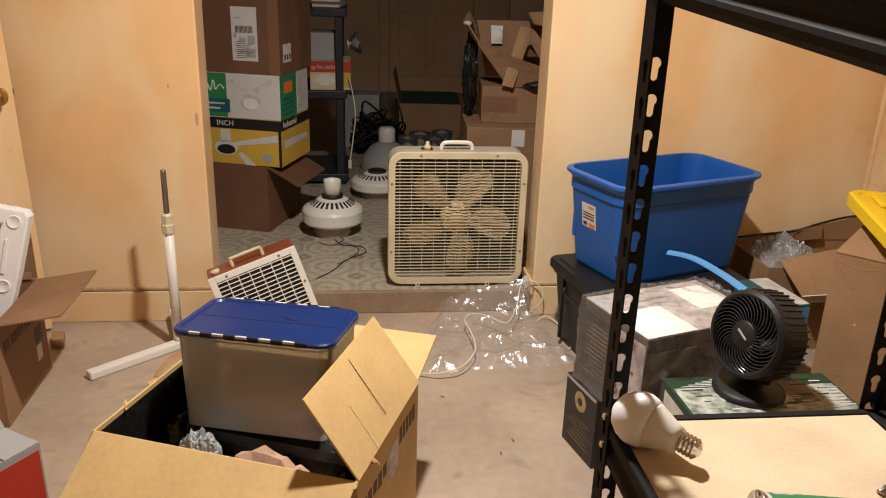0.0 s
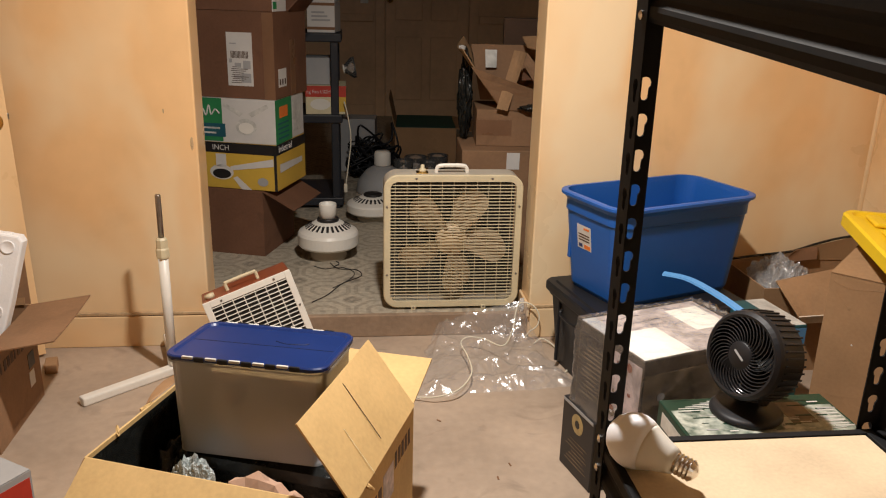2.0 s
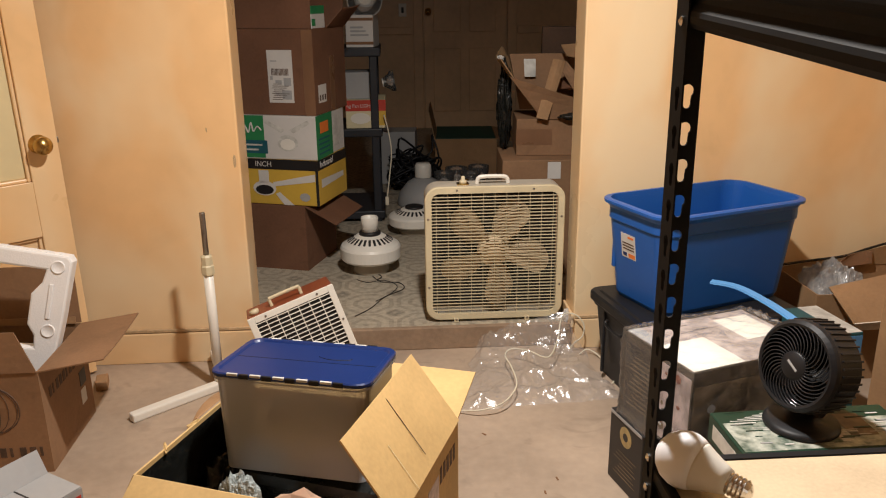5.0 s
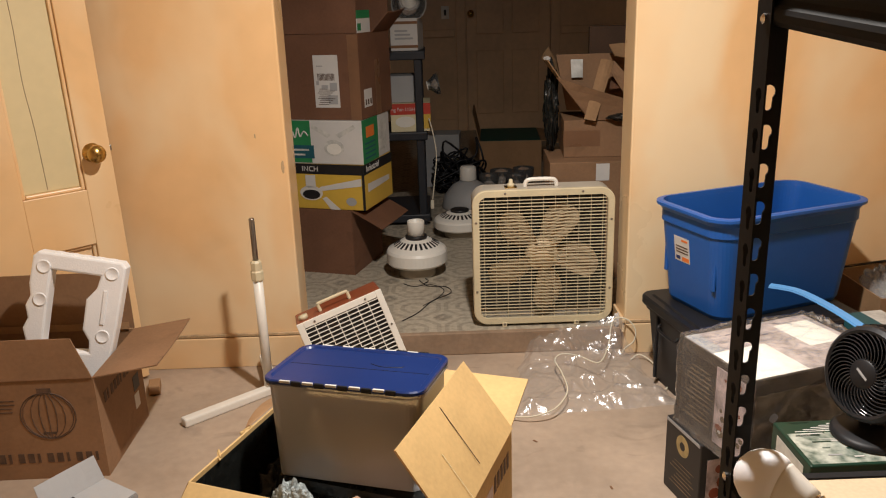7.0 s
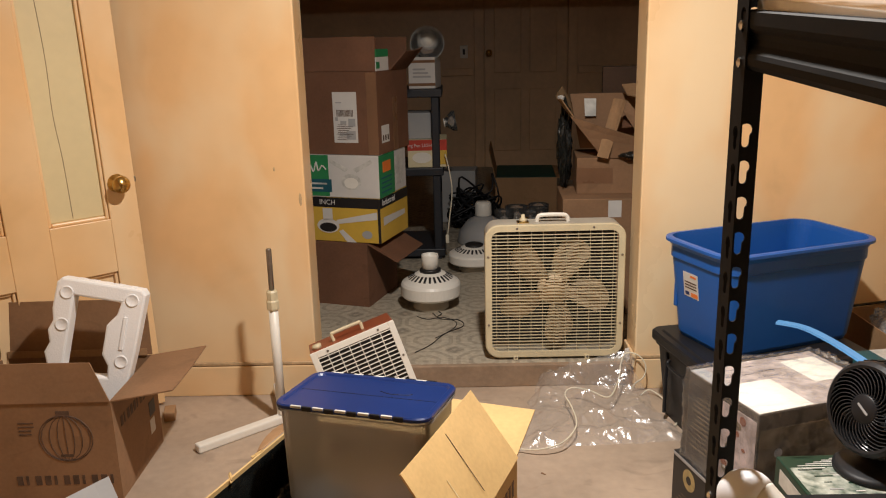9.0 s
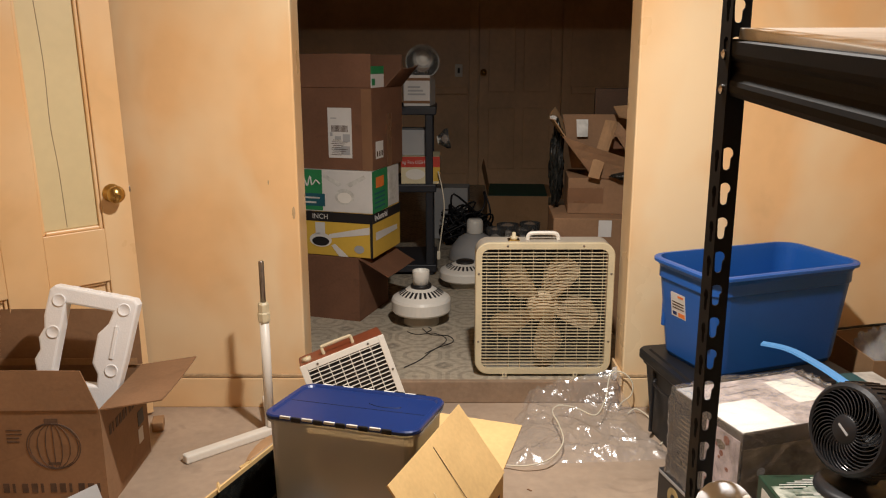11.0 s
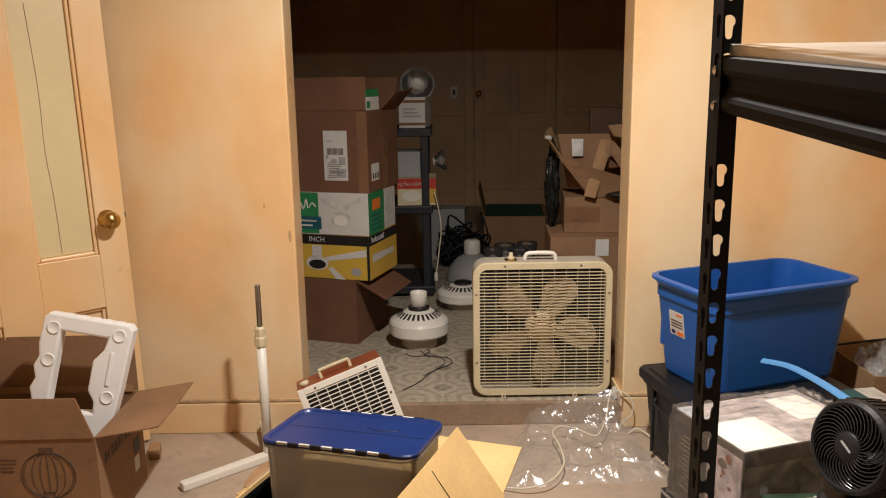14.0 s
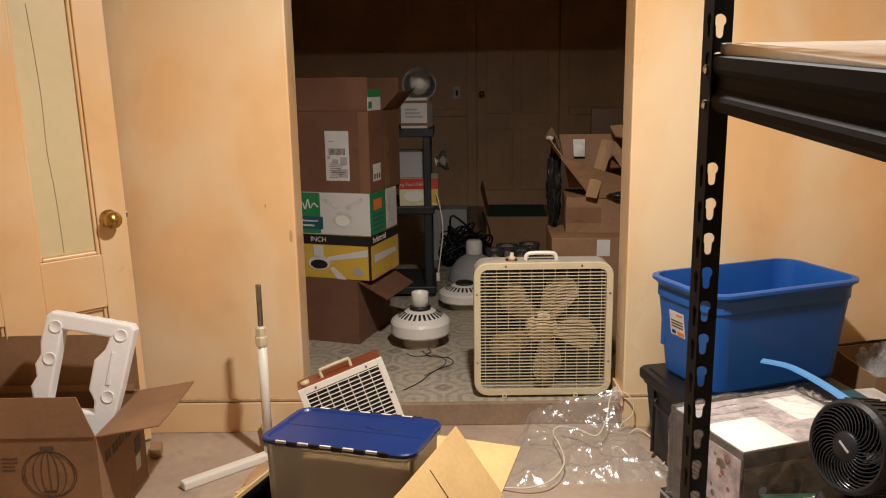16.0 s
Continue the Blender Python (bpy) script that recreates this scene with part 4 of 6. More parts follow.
for y in (-0.12, 0.12):
    part("rib", slab(-BW * 0.458, -BW * 0.443, y - 0.008, y + 0.008, 0.10, 0.27, 0.004), BLUE, bb)
lb = Matrix.Translation((-0.2705, 0.028, 0.157)) @ Matrix.Rotation(radians(-7.5), 4, "Y")
part("label_sticker", slab(-0.0015, -0.0006, -0.038, 0.038, 0.0, 0.085), WHITEC, bb, "white paper label with orange print", lb)
part("label_print", slab(-0.0024, -0.0016, -0.034, 0.0, 0.004, 0.018), ORANGE, bb, "", lb)
part("label_print", slab(-0.0024, -0.0016, -0.03, 0.0, 0.071, 0.078), ORANGE, bb, "", lb)
part("label_print", slab(-0.0024, -0.0016, 0.01, 0.03, 0.006, 0.018), NAVY, bb, "", lb)
for k in range(3):
    part("label_print", slab(-0.0024, -0.0016, -0.03, 0.03, 0.03 + 0.01 * k, 0.034 + 0.01 * k), PRINT, bb, "", lb)

# curved blue strip lying on the wrapped box
st = thing("blue_strip", "curved light blue plastic strip lying on boxes", "plastic strip", pose(0, 0, 0))
sp = smooth_path([(0.645, 2.30, 0.494), (0.70, 2.245, 0.496), (0.733, 2.135, 0.494), (0.752, 2.02, 0.490), (0.762, 1.93, 0.482)], 6)
bm = bmesh.new()
rows = []
for i, p in enumerate(sp):
    q = sp[min(i + 1, len(sp) - 1)] - sp[max(i - 1, 0)]
    s = Vector((-q.y, q.x, 0)).normalized()
    rows.append([bm.verts.new(p + s * a + Vector((0, 0, b2))) for a, b2 in ((-0.012, 0), (-0.010, 0.006), (0.010, 0.008), (0.012, 0.002))])
for a, b2 in zip(rows, rows[1:]):
    for k in range(4):
        bm.faces.new((a[k], a[(k + 1) % 4], b2[(k + 1) % 4], b2[k]))
bm.faces.new(rows[0][::-1])
bm.faces.new(rows[-1])
bmesh.ops.recalc_face_normals(bm, faces=bm.faces)
part("strip", bm, LTBLUE, st)

# ---- wrapped product boxes ----
sb = sealed_box("black_product_box", "black printed product box under a wrapped carton", pose(0.462, 2.035, 0, 0, 0, 14), 0.29, 0.17, 0.215, BLKC)
part("photo_print", slab(-0.125, -0.045, -0.0862, -0.0852, 0.03, 0.17), PINKP, sb, "pale photo print with red flowers")
for x, z, r in ((-0.10, 0.07, 0.016), (-0.075, 0.10, 0.02), (-0.09, 0.14, 0.012)):
    part("photo_spot", lathe([(r, 0), (r, 0.0006), (0, 0.0006)], 10), MAROON, sb, "", pose(x, -0.0863, z, 90))
part("ring_print", lathe([(0.03, 0), (0.03, 0.0006), (0.0, 0.0006)], 20), BRASSP, sb, "gold printed lamp", pose(-0.1452, 0.0, 0.165, 0, -90))
part("ring_print", lathe([(0.012, 0), (0.012, 0.0006), (0.0, 0.0006)], 20), BLKC, sb, "", pose(-0.1459, 0.0, 0.165, 0, -90))
for k in range(7):
    part("text_bar", slab(-0.1459, -0.1452, -0.06 + 0.008 * (k % 3), 0.055 - 0.011 * (k % 4), 0.035 + 0.012 * k, 0.0375 + 0.012 * k), SEPIA, sb)
part("tape", slab(-0.147, -0.146, -0.08, 0.08, 0.205, 0.214), GREYC, sb)
wm = pose(0.5425, 1.9715, 0.2165, 0, 0, 18)
wb = thing("wrapped_box", "shrink-wrapped product carton with white top", "box", wm)
part("body", slab(-0.19, 0.19, -0.1375, 0.1375, 0, 0.246, 0.003), BOXDK, wb, "dark printed sides")
part("top_print", slab(-0.188, 0.188, -0.1355, 0.1355, 0.2462, 0.2472), MOTTLE, wb, "grey and white printed top")
part("top_print", slab(-0.187, -0.035, -0.135, 0.02, 0.2474, 0.2482), WHITEP, wb, "plain white patch")
part("top_print", slab(0.06, 0.17, -0.035, 0.10, 0.2474, 0.2482), WHITEP, wb, "plain white patch")
part("top_print", slab(-0.187, -0.15, 0.022, 0.135, 0.2474, 0.2482), GREYC, wb, "grey printed strip")
part("side_print", slab(-0.1915, -0.1905, 0.0, 0.13, 0.02, 0.22), BLKC, wb, "black text panel")
for k in range(12):
    part("text_bar", slab(-0.1924, -0.1917, 0.012 + 0.004 * (k % 3), 0.118 - 0.009 * (k % 4), 0.045 + 0.013 * k, 0.0485 + 0.013 * k), SEPIA, wb)
part("side_print", slab(-0.1915, -0.1905, -0.133, -0.005, 0.02, 0.225), PINKP, wb, "pale photo print")
frng = random.Random(23)
for k in range(18):
    r = frng.uniform(0.004, 0.013)
    part("photo_spot", lathe([(r, 0), (r * 0.7, 0.0006), (0, 0.0006)], 6), frng.choice((MAROON, MAROON, SEPIA, WHITEC)), wb, "", pose(-0.1917 - 0.00003 * k, frng.uniform(-0.12, -0.02), frng.uniform(0.04, 0.21), 0, -90) @ Matrix.Diagonal((1, frng.uniform(0.6, 1.6), 1, 1)))
part("side_print", slab(-0.185, 0.185, -0.139, -0.138, 0.02, 0.205), SEPIA, wb, "dim brown photo print")
part("side_print", lathe([(0.012, 0), (0.012, 0.0005), (0.009, 0.0005), (0.009, 0.0001), (0, 0.0001)], 18), GREYC, wb, "small round mark", pose(-0.13, -0.1391, 0.14, 90))
# loose film over it, drawn into folds
bm = bmesh.new()
bmesh.ops.create_cube(bm, size=1.0)
bmesh.ops.subdivide_edges(bm, edges=bm.edges[:], cuts=44, use_grid_fill=True)
for v in bm.verts:
    p = Vector((v.co.x * 0.392, v.co.y * 0.287, (v.co.z + 0.5) * 0.252))
    q = Vector((p.x * 9, p.y * 26, p.z * 12))
    w = noise.noise(q * 0.5) * 1.5
    k = 0.010 * noise.noise(p * 9) + 0.008 * (1 - abs(noise.noise(q + Vector((w, 1, 2))))) ** 4 + 0.004 * (1 - abs(noise.noise(p * 48))) ** 3
    d_ = Vector((v.co.x, v.co.y, v.co.z)).normalized()
    p += d_ * max(k, -0.001)
    p.z = max(p.z, 0.001)
    v.co = p
part("shrink_film", bm, FILMB, wb, "crinkled clear film", None, True).visible_shadow = False

# ---- green box with desk fan ----
sealed_box("dark_box", "dark cardboard box under a green box", pose(0.602, 1.587, 0, 0, 0, 1), 0.37, 0.15, 0.355, BOXDK)
gm = pose(0.60, 1.587, 0.3565, 0, 0, 1)
gb = sealed_box("green_box", "flat dark green printed box under a desk fan", gm, 0.395, 0.172, 0.066, DKGREEN)
part("photo_print", slab(-0.19, 0.19, -0.08, 0.035, 0.0662, 0.0666), GPHOTO, gb, "green and grey photo print")
part("photo_print", slab(0.06, 0.12, -0.04, 0.05, 0.0667, 0.0672), SEPIA, gb)
for k in range(5):
    part("text_bar", slab(-0.17 + 0.02 * k, -0.02 + 0.01 * k, 0.04 + 0.007 * k, 0.043 + 0.007 * k, 0.0662, 0.0668), PALEC, gb)
    part("text_bar", slab(0.13, 0.185, -0.05 + 0.014 * k, -0.044 + 0.014 * k, 0.0667, 0.0672), PALEC, gb)
part("title_bar", slab(0.03, 0.05, -0.06, 0.03, 0.0667, 0.0672), PALEC, gb)
part("side_print", slab(-0.1985, -0.198, -0.06, 0.06, 0.015, 0.05), PALEC, gb)

prng = random.Random(14)
for k in range(46):
    x, y, w = prng.uniform(-0.185, 0.15), prng.uniform(-0.078, 0.078), prng.uniform(0.012, 0.05)
    part("print_bar", slab(x, min(x + w, 0.192), y, min(y + prng.uniform(0.0015, 0.006), 0.083), 0.0667 + 0.00002 * k, 0.0672 + 0.00002 * k), prng.choice((PALEC, WHITEC, DKGREEN, DKGREEN, GREYC)), gb)
for k in range(7):
    part("side_bar", slab(-0.19 + 0.05 * k, -0.155 + 0.05 * k, -0.0868, -0.0861, 0.018 + 0.006 * (k % 3), 0.030 + 0.006 * (k % 2)), PALEC, gb)

df = thing("desk_fan", "black round desk fan on a green box", "desk fan", pose(0.575, 1.60, 0.4238, 0, 0, -68))
HZ, TILT = 0.140, -12
hd = Matrix.Translation((0, 0, HZ)) @ Matrix.Rotation(radians(TILT), 4, "X") @ Matrix.Scale(0.94, 4)
part("base", lathe([(0.076, 0), (0.079, 0.004), (0.078, 0.010), (0.070, 0.016), (0.052, 0.017), (0.036, 0.024), (0.026, 0.032), (0.0, 0.032)], 40), BLACKP, df, "", None, True)
part("neck", slab(-0.03, 0.03, 0.0, 0.045, 0.018, 0.085, 0.012), BLACKP, df)
# shell, open to the front, axis along -y
bm = lathe([(0.088, 0.05), (0.094, 0.052), (0.102, 0.044), (0.104, 0.035), (0.104, -0.035), (0.098, -0.042), (0.06, -0.06), (0.03, -0.065), (0.0, -0.065), (0.0, -0.055), (0.055, -0.05), (0.088, -0.03)], 48)
bmesh.ops.delete(bm, geom=[f for f in bm.faces if len(f.verts) > 4], context="FACES_ONLY")
part("shell", bm, BLACKP, df, "", hd @ pose(0, 0, 0, 90), False)
rib = part("shell_rib", slab(-0.0022, 0.0022, -0.028, 0.040, 0.103, 0.107, 0.001), BLACKP, df, "", hd)
for k in range(1, 40):
    o = rib.copy()
    o.matrix_basis = hd @ Matrix.Rotation(2 * math.pi * k / 40, 4, "Y")
    scene.collection.objects.link(o)
part("grille_hub", lathe([(0.033, 0.044), (0.033, 0.05), (0.029, 0.054), (0.0, 0.055)], 32), BLACKP, df, "", hd @ pose(0, 0, 0, 90), True)
part("badge", slab(-0.016, 0.016, -0.0565, -0.0555, -0.0025, 0.0025), GREYC, df, "small grey badge", hd @ Matrix.Rotation(radians(30), 4, "Y"))
sw_ = [((0.031 + 0.059 * s), 0.45 * s * s + 0.40 * s) for s in [i / 7 for i in range(8)]]
sr = part("grille_spoke", tube([(r * math.cos(a), -0.048 - 0.004 * math.sin(3 * r / 0.09), r * math.sin(a)) for r, a in sw_], 0.0012, 5), GLOSSB, df, "", hd)
for k in range(1, 34):
    o = sr.copy()
    o.matrix_basis = hd @ Matrix.Rotation(2 * math.pi * k / 34, 4, "Y")
    scene.collection.objects.link(o)
fb = bmesh.new()
vs = []
for i in range(6):
    r = 0.02 + 0.058 * i / 5
    vs.append([fb.verts.new((r * math.cos(a * 0.5 + 0.4 * i / 5), -0.01 + 0.02 * a, r * math.sin(a * 0.5 + 0.4 * i / 5))) for a in (-1, 0, 1)])
for a, b2 in zip(vs, vs[1:]):
    for j in range(2):
        fb.faces.new((a[j], a[j + 1], b2[j + 1], b2[j]))
bmesh.ops.solidify(fb, geom=fb.faces[:], thickness=0.002)
db = part("blade", fb, BLACKP, df, "", hd)
for k in range(1, 5):
    o = db.copy()
    o.matrix_basis = hd @ Matrix.Rotation(2 * math.pi * k / 5, 4, "Y")
    scene.collection.objects.link(o)

# ---- things by the right wall ----
tbm = pose(1.336, 2.237, 0, 0, 0, -45)
tb = carton("tall_carton", "tall worn brown cardboard box with creased top", tbm, 0.24, 0.40, 0.535, CARD, CARDIN, (None, None, None, None))
part("top_flap", quad_panel((-0.12, -0.20, 0.536), (0.12, -0.20, 0.536), (0.11, -0.03, 0.585), (-0.08, 0.0, 0.602), 0.004, bend=0.012, n=8), CARD, tb)
part("top_flap", quad_panel((-0.09, 0.012, 0.598), (0.11, -0.01, 0.585), (0.12, 0.20, 0.536), (-0.12, 0.20, 0.536), 0.004, bend=0.006), CARD, tb)
part("end_flap", quad_panel((-0.1205, 0.195, 0.536), (-0.1205, -0.195, 0.536), (-0.085, -0.005, 0.596), (-0.085, 0.01, 0.596), 0.003, n=3), CARDIN, tb)
part("crease", tube(smooth_path([(-0.115, -0.2002, 0.515), (-0.06, -0.2002, 0.50), (0.02, -0.2002, 0.512), (0.10, -0.2002, 0.505)], 5), 0.0009, 5), CARD, tb, "soft dent across the face")
part("crease", tube(smooth_path([(-0.10, -0.2002, 0.49), (-0.075, -0.2002, 0.455), (-0.06, -0.2002, 0.445)], 5), 0.0009, 5), CARD, tb, "soft dent across the face")
part("scuff", lathe([(0.006, 0), (0.004, 0.0006), (0, 0.0008)], 8), CARDIN, tb, "", pose(-0.055, -0.2002, 0.44, 90))
part("scuff", lathe([(0.003, 0), (0.002, 0.0006), (0, 0.0008)], 8), WHITEC, tb, "", pose(-0.03, -0.2002, 0.33, 90))
ymm = Matrix.Translation((1.365, 2.03, 0.618)) @ Euler((radians(3), radians(2), radians(-15.5))).to_matrix().to_4x4()
yl = thing("yellow_tray", "bright yellow ribbed plastic tray lying on a box", "tray", ymm)
bm = loft([(rrect(0.43, 0.60, 0.04), -0.012), (rrect(0.445, 0.615, 0.045), -0.005), (rrect(0.445, 0.615, 0.045), 0.03), (rrect(0.43, 0.60, 0.04), 0.036), (rrect(0.40, 0.57, 0.03), 0.036), (rrect(0.39, 0.56, 0.03), 0.026)])
part("panel", bm, YELLOW, yl)
bump_ = part("rib", slab(-0.022, 0.022, -0.05, 0.05, 0.026, 0.040, 0.008), YELLOW, yl, "", pose(-0.14, -0.21, 0))
for i in range(5):
    for j in range(4):
        if i or j:
            o = bump_.copy()
            o.matrix_basis = pose(-0.14 + 0.07 * i, -0.21 + 0.14 * j, 0)
            scene.collection.objects.link(o)

oc = carton("open_carton_torn", "torn open brown carton stuffed with clear plastic", pose(1.40, 2.745, 0, 0, 0, 0), 0.50, 0.30, 0.325, CARD, CARDIN, (None, None, None, None))
part("torn_edge", quad_panel((-0.25, 0.146, 0.326), (0.27, 0.146, 0.326), (0.28, 0.15, 0.425), (-0.10, 0.15, 0.345), 0.004, bend=0.012, n=8), CARDIN, oc, "ragged dark flap")
part("torn_edge", quad_panel((-0.05, 0.12, 0.326), (0.10, 0.12, 0.34), (0.10, 0.13, 0.385), (0.0, 0.12, 0.372), 0.003, bend=-0.012, n=5), CARDD, oc, "ragged dark flap")
part("torn_edge", tube(smooth_path([(-0.26, 0.142, 0.335), (-0.12, 0.14, 0.352), (0.0, 0.14, 0.365), (0.09, 0.14, 0.392), (0.18, 0.14, 0.415), (0.28, 0.145, 0.428)], 5), 0.005, 5), BAGM, oc, "dark torn rim")
part("hanging_flap", quad_panel((-0.215, -0.152, 0.355), (0.01, -0.152, 0.40), (-0.06, -0.27, 0.275), (-0.185, -0.275, 0.27), 0.004, bend=0.012, n=6), CARD, oc)
part("hanging_flap", quad_panel((-0.185, -0.276, 0.268), (-0.06, -0.271, 0.272), (-0.055, -0.25, 0.235), (-0.15, -0.255, 0.235), 0.004, n=2), BUNDLE, oc, "pale folded lower edge")
pf = thing("plastic_bag", "crumpled clear plastic bag bulging from a carton", "plastic bag", pose(1.275, 2.735, 0.006))
bm = crumple(0.105, 0.125, 0.165, 11, 0.30, 5)
part("film", bm, FILM2, pf, "", pose(0, 0, 0.205), False).visible_shadow = False
part("inner_fold", crumple(0.085, 0.10, 0.145, 12, 0.35, 4), FILM2, pf, "", pose(0, 0, 0.185), False).visible_shadow = False
tl = sealed_box("teal_box", "teal and white printed box beside a bin", pose(1.012, 2.315, 0, 0, 0, 8), 0.12, 0.22, 0.355, TEAL)
part("top_print", slab(-0.01, 0.058, -0.107, 0.107, 0.3552, 0.356), PALEC, tl, "white printed top")
part("side_print", slab(-0.058, 0.058, -0.1112, -0.1103, 0.2, 0.345), LTBLUE, tl, "pale blue printed panel")
bkb = thing("black_case", "black plastic case on the floor by a rack", "case", pose(1.06, 1.35, 0, 0, 0, 5))
part("body", slab(-0.2, 0.2, -0.22, 0.22, 0, 0.40, 0.02), BLK2, bkb)
part("lid", slab(-0.205, 0.205, -0.225, 0.225, 0.40, 0.435, 0.012), BLK2, bkb)
part("latch", slab(-0.215, -0.205, -0.03, 0.03, 0.36, 0.42, 0.003), BLK2, bkb)

# ---- steel shelf rack ----
rk = thing("shelf_rack", "black steel boltless rack with particle board shelves", "shelf rack", pose(0, 0, 0))
PITCH, PW, PT = 0.0355, 0.028, 0.0018
Z0 = 0.9 - 25 * PITCH


def slotted(n, solid=()):
    """Strip of angle iron with keyhole slots, in the x-z plane, 1.8 mm thick."""
    bm = bmesh.new()
    for k in range(n):
        z = k * PITCH
        outer = [(0, z - PITCH / 2), (PW, z - PITCH / 2), (PW, z + PITCH / 2), (0, z + PITCH / 2)]
        ov = [bm.verts.new((x, 0, zz)) for x, zz in outer]
        if k in solid:
            bm.faces.new(ov)
            continue
        cx = PW * 0.56
        hole = []
        for i in range(11):
            a = radians(-50 + 280 * i / 10)
            hole.append((cx + 0.0062 * math.cos(a), z + 0.005 + 0.0062 * math.sin(a)))
        for i in range(6):
            a = radians(180 + 180 * i / 5)
            hole.append((cx + 0.0036 * math.cos(a), z - 0.008 + 0.0036 * math.sin(a)))
        hv_ = [bm.verts.new((x, 0, zz)) for x, zz in hole]
        es = [bm.edges.new((ov[i], ov[(i + 1) % 4])) for i in range(4)] + [bm.edges.new((hv_[i], hv_[(i + 1) % len(hv_)])) for i in range(len(hv_))]
        bmesh.ops.triangle_fill(bm, edges=es, use_beauty=True)
    bmesh.ops.remove_doubles(bm, verts=bm.verts[:], dist=0.0002)
    r = bmesh.ops.extrude_face_region(bm, geom=bm.faces[:])
    bmesh.ops.translate(bm, verts=[v for v in r["geom"] if isinstance(v, bmesh.types.BMVert)], vec=(0, PT, 0))
    bmesh.ops.recalc_face_normals(bm, faces=bm.faces)
    return bm


XP0, XP1, YF, YN = -0.0225, 0.318, 0.868, -0.10
fl_ = part("post_flange", slotted(50, (35, 36)), BLACKM, rk, "", pose(XP0, YF, Z0))
for m in (pose(XP1, YF + PT, Z0, 0, 0, 180), pose(XP0 + PT, YF, Z0, 0, 0, -90) @ Matrix.Translation((0, -PT, 0)), pose(XP1 - PT, YF, Z0, 0, 0, -90),
          pose(XP0, YN, Z0), pose(XP1, YN + PT, Z0, 0, 0, 180)):
    o = fl_.copy()
    o.matrix_basis = m
    scene.collection.objects.link(o)
LZ = 0.832
part("shelf_board", slab(XP0 + 0.0125, XP1 - 0.026, YN + 0.01, YF - 0.0135, LZ - 0.012, LZ, 0.001), BOARD, rk, "pale particle board shelf")


def beam(a, b2, name="beam"):
    """Folded steel beam: lip, web and lower roll."""
    a, b2 = Vector(a), Vector(b2)
    L = (b2 - a).length
    prof = [(0, 0.0), (0.009, 0.0), (0.0105, -0.0015), (0.0105, -0.0125), (0.009, -0.016), (0.005, -0.020), (0.004, -0.025), (0.0045, -0.030), (0.007, -0.034), (0.0095, -0.037), (0.0105, -0.041), (0.0098, -0.047), (0.006, -0.052), (0.0, -0.053)]
    bm = bmesh.new()
    rings = [[bm.verts.new((x, -y, z)) for y, z in prof] for x in (0, L)]
    n = len(prof)
    for k in range(n):
        bm.faces.new((rings[0][k], rings[0][(k + 1) % n], rings[1][(k + 1) % n], rings[1][k]))
    bm.faces.new(rings[0][::-1])
    bm.faces.new(rings[1])
    bmesh.ops.recalc_face_normals(bm, faces=bm.faces)
    d_ = (b2 - a).normalized()
    s = Vector((0, 0, 1)).cross(d_).normalized()
    m = Matrix((d_, s, d_.cross(s))).transposed().to_4x4()
    return part(name, bm, BLACKM, rk, "", Matrix.Translation(a) @ m)


# lower shelf beams, outer faces outward, with a ledge along the right one
part("ledge", slab(XP1 - 0.0255, XP1 - 0.0122, YN, YF - 0.014, LZ - 0.012, LZ + 0.003, 0.001), BLACKM, rk)
beam((XP0 + 0.012, YN, LZ + 0.004), (XP0 + 0.012, YF - 0.012, LZ + 0.004)).scale = (1, -1, 1)
beam((XP1 - 0.012, YN, LZ + 0.004), (XP1 - 0.012, YF - 0.012, LZ + 0.004))
beam((XP0 + 0.012, YF - 0.012, LZ + 0.001), (XP1 - 0.012, YF - 0.012, LZ + 0.001)).scale = (1, -1, 1)
# upper shelf sags towards the near end
ZF, ZN = 1.335, 1.277
beam((XP0 + 0.012, YN, ZN), (XP0 + 0.012, YF - 0.006, ZF)).scale = (1, -1, 1)
beam((XP1 - 0.012, YN, ZN), (XP1 - 0.012, YF - 0.006, ZF))
beam((XP0 + 0.012, YF - 0.012, ZF), (XP1 - 0.012, YF - 0.012, ZF)).scale = (1, -1, 1)
tilt = math.atan(0.088)
part("shelf_board", slab(XP0 + 0.0125, XP1 - 0.0125, -0.94, 0, -0.012, 0.0, 0.001), BOARDLIT, rk, "glossy board coloured near white for the lamp light on it", Matrix.Translation((0, YF - 0.014, ZF + 0.010)) @ Matrix.Rotation(tilt, 4, "X"))
for z in (1.321, 1.288, 0.842, 0.806):
    part("rivet", lathe([(0.0045, 0), (0.0045, 0.002), (0.002, 0.0035), (0, 0.0035)], 10), CHROME, rk, "bright rivet", pose(XP0, YF - 0.016, z, 0, -90))

# things on the rack
lbm = Matrix.Translation((0.001, 0.816, LZ + 0.0290)) @ Matrix.Rotation(radians(-47), 4, "Z") @ Matrix.Rotation(radians(97), 4, "Y") @ Matrix.Scale(0.92, 4)
lbu = thing("light_bulb", "white frosted screw-base light bulb lying on a shelf", "light bulb", lbm)
part("globe", lathe([(0.0, -0.0315), (0.010, -0.030), (0.020, -0.0245), (0.028, -0.015), (0.0318, -0.004), (0.0322, 0.003), (0.0305, 0.011), (0.0275, 0.0175)], 40), BULBW, lbu, "frosted white globe", None, True)
part("body", lathe([(0.0275, 0.0176), (0.0262, 0.0205), (0.0205, 0.034), (0.0165, 0.045), (0.0140, 0.052), (0.0, 0.052)], 40), CREAMP, lbu, "white plastic body", None, True)
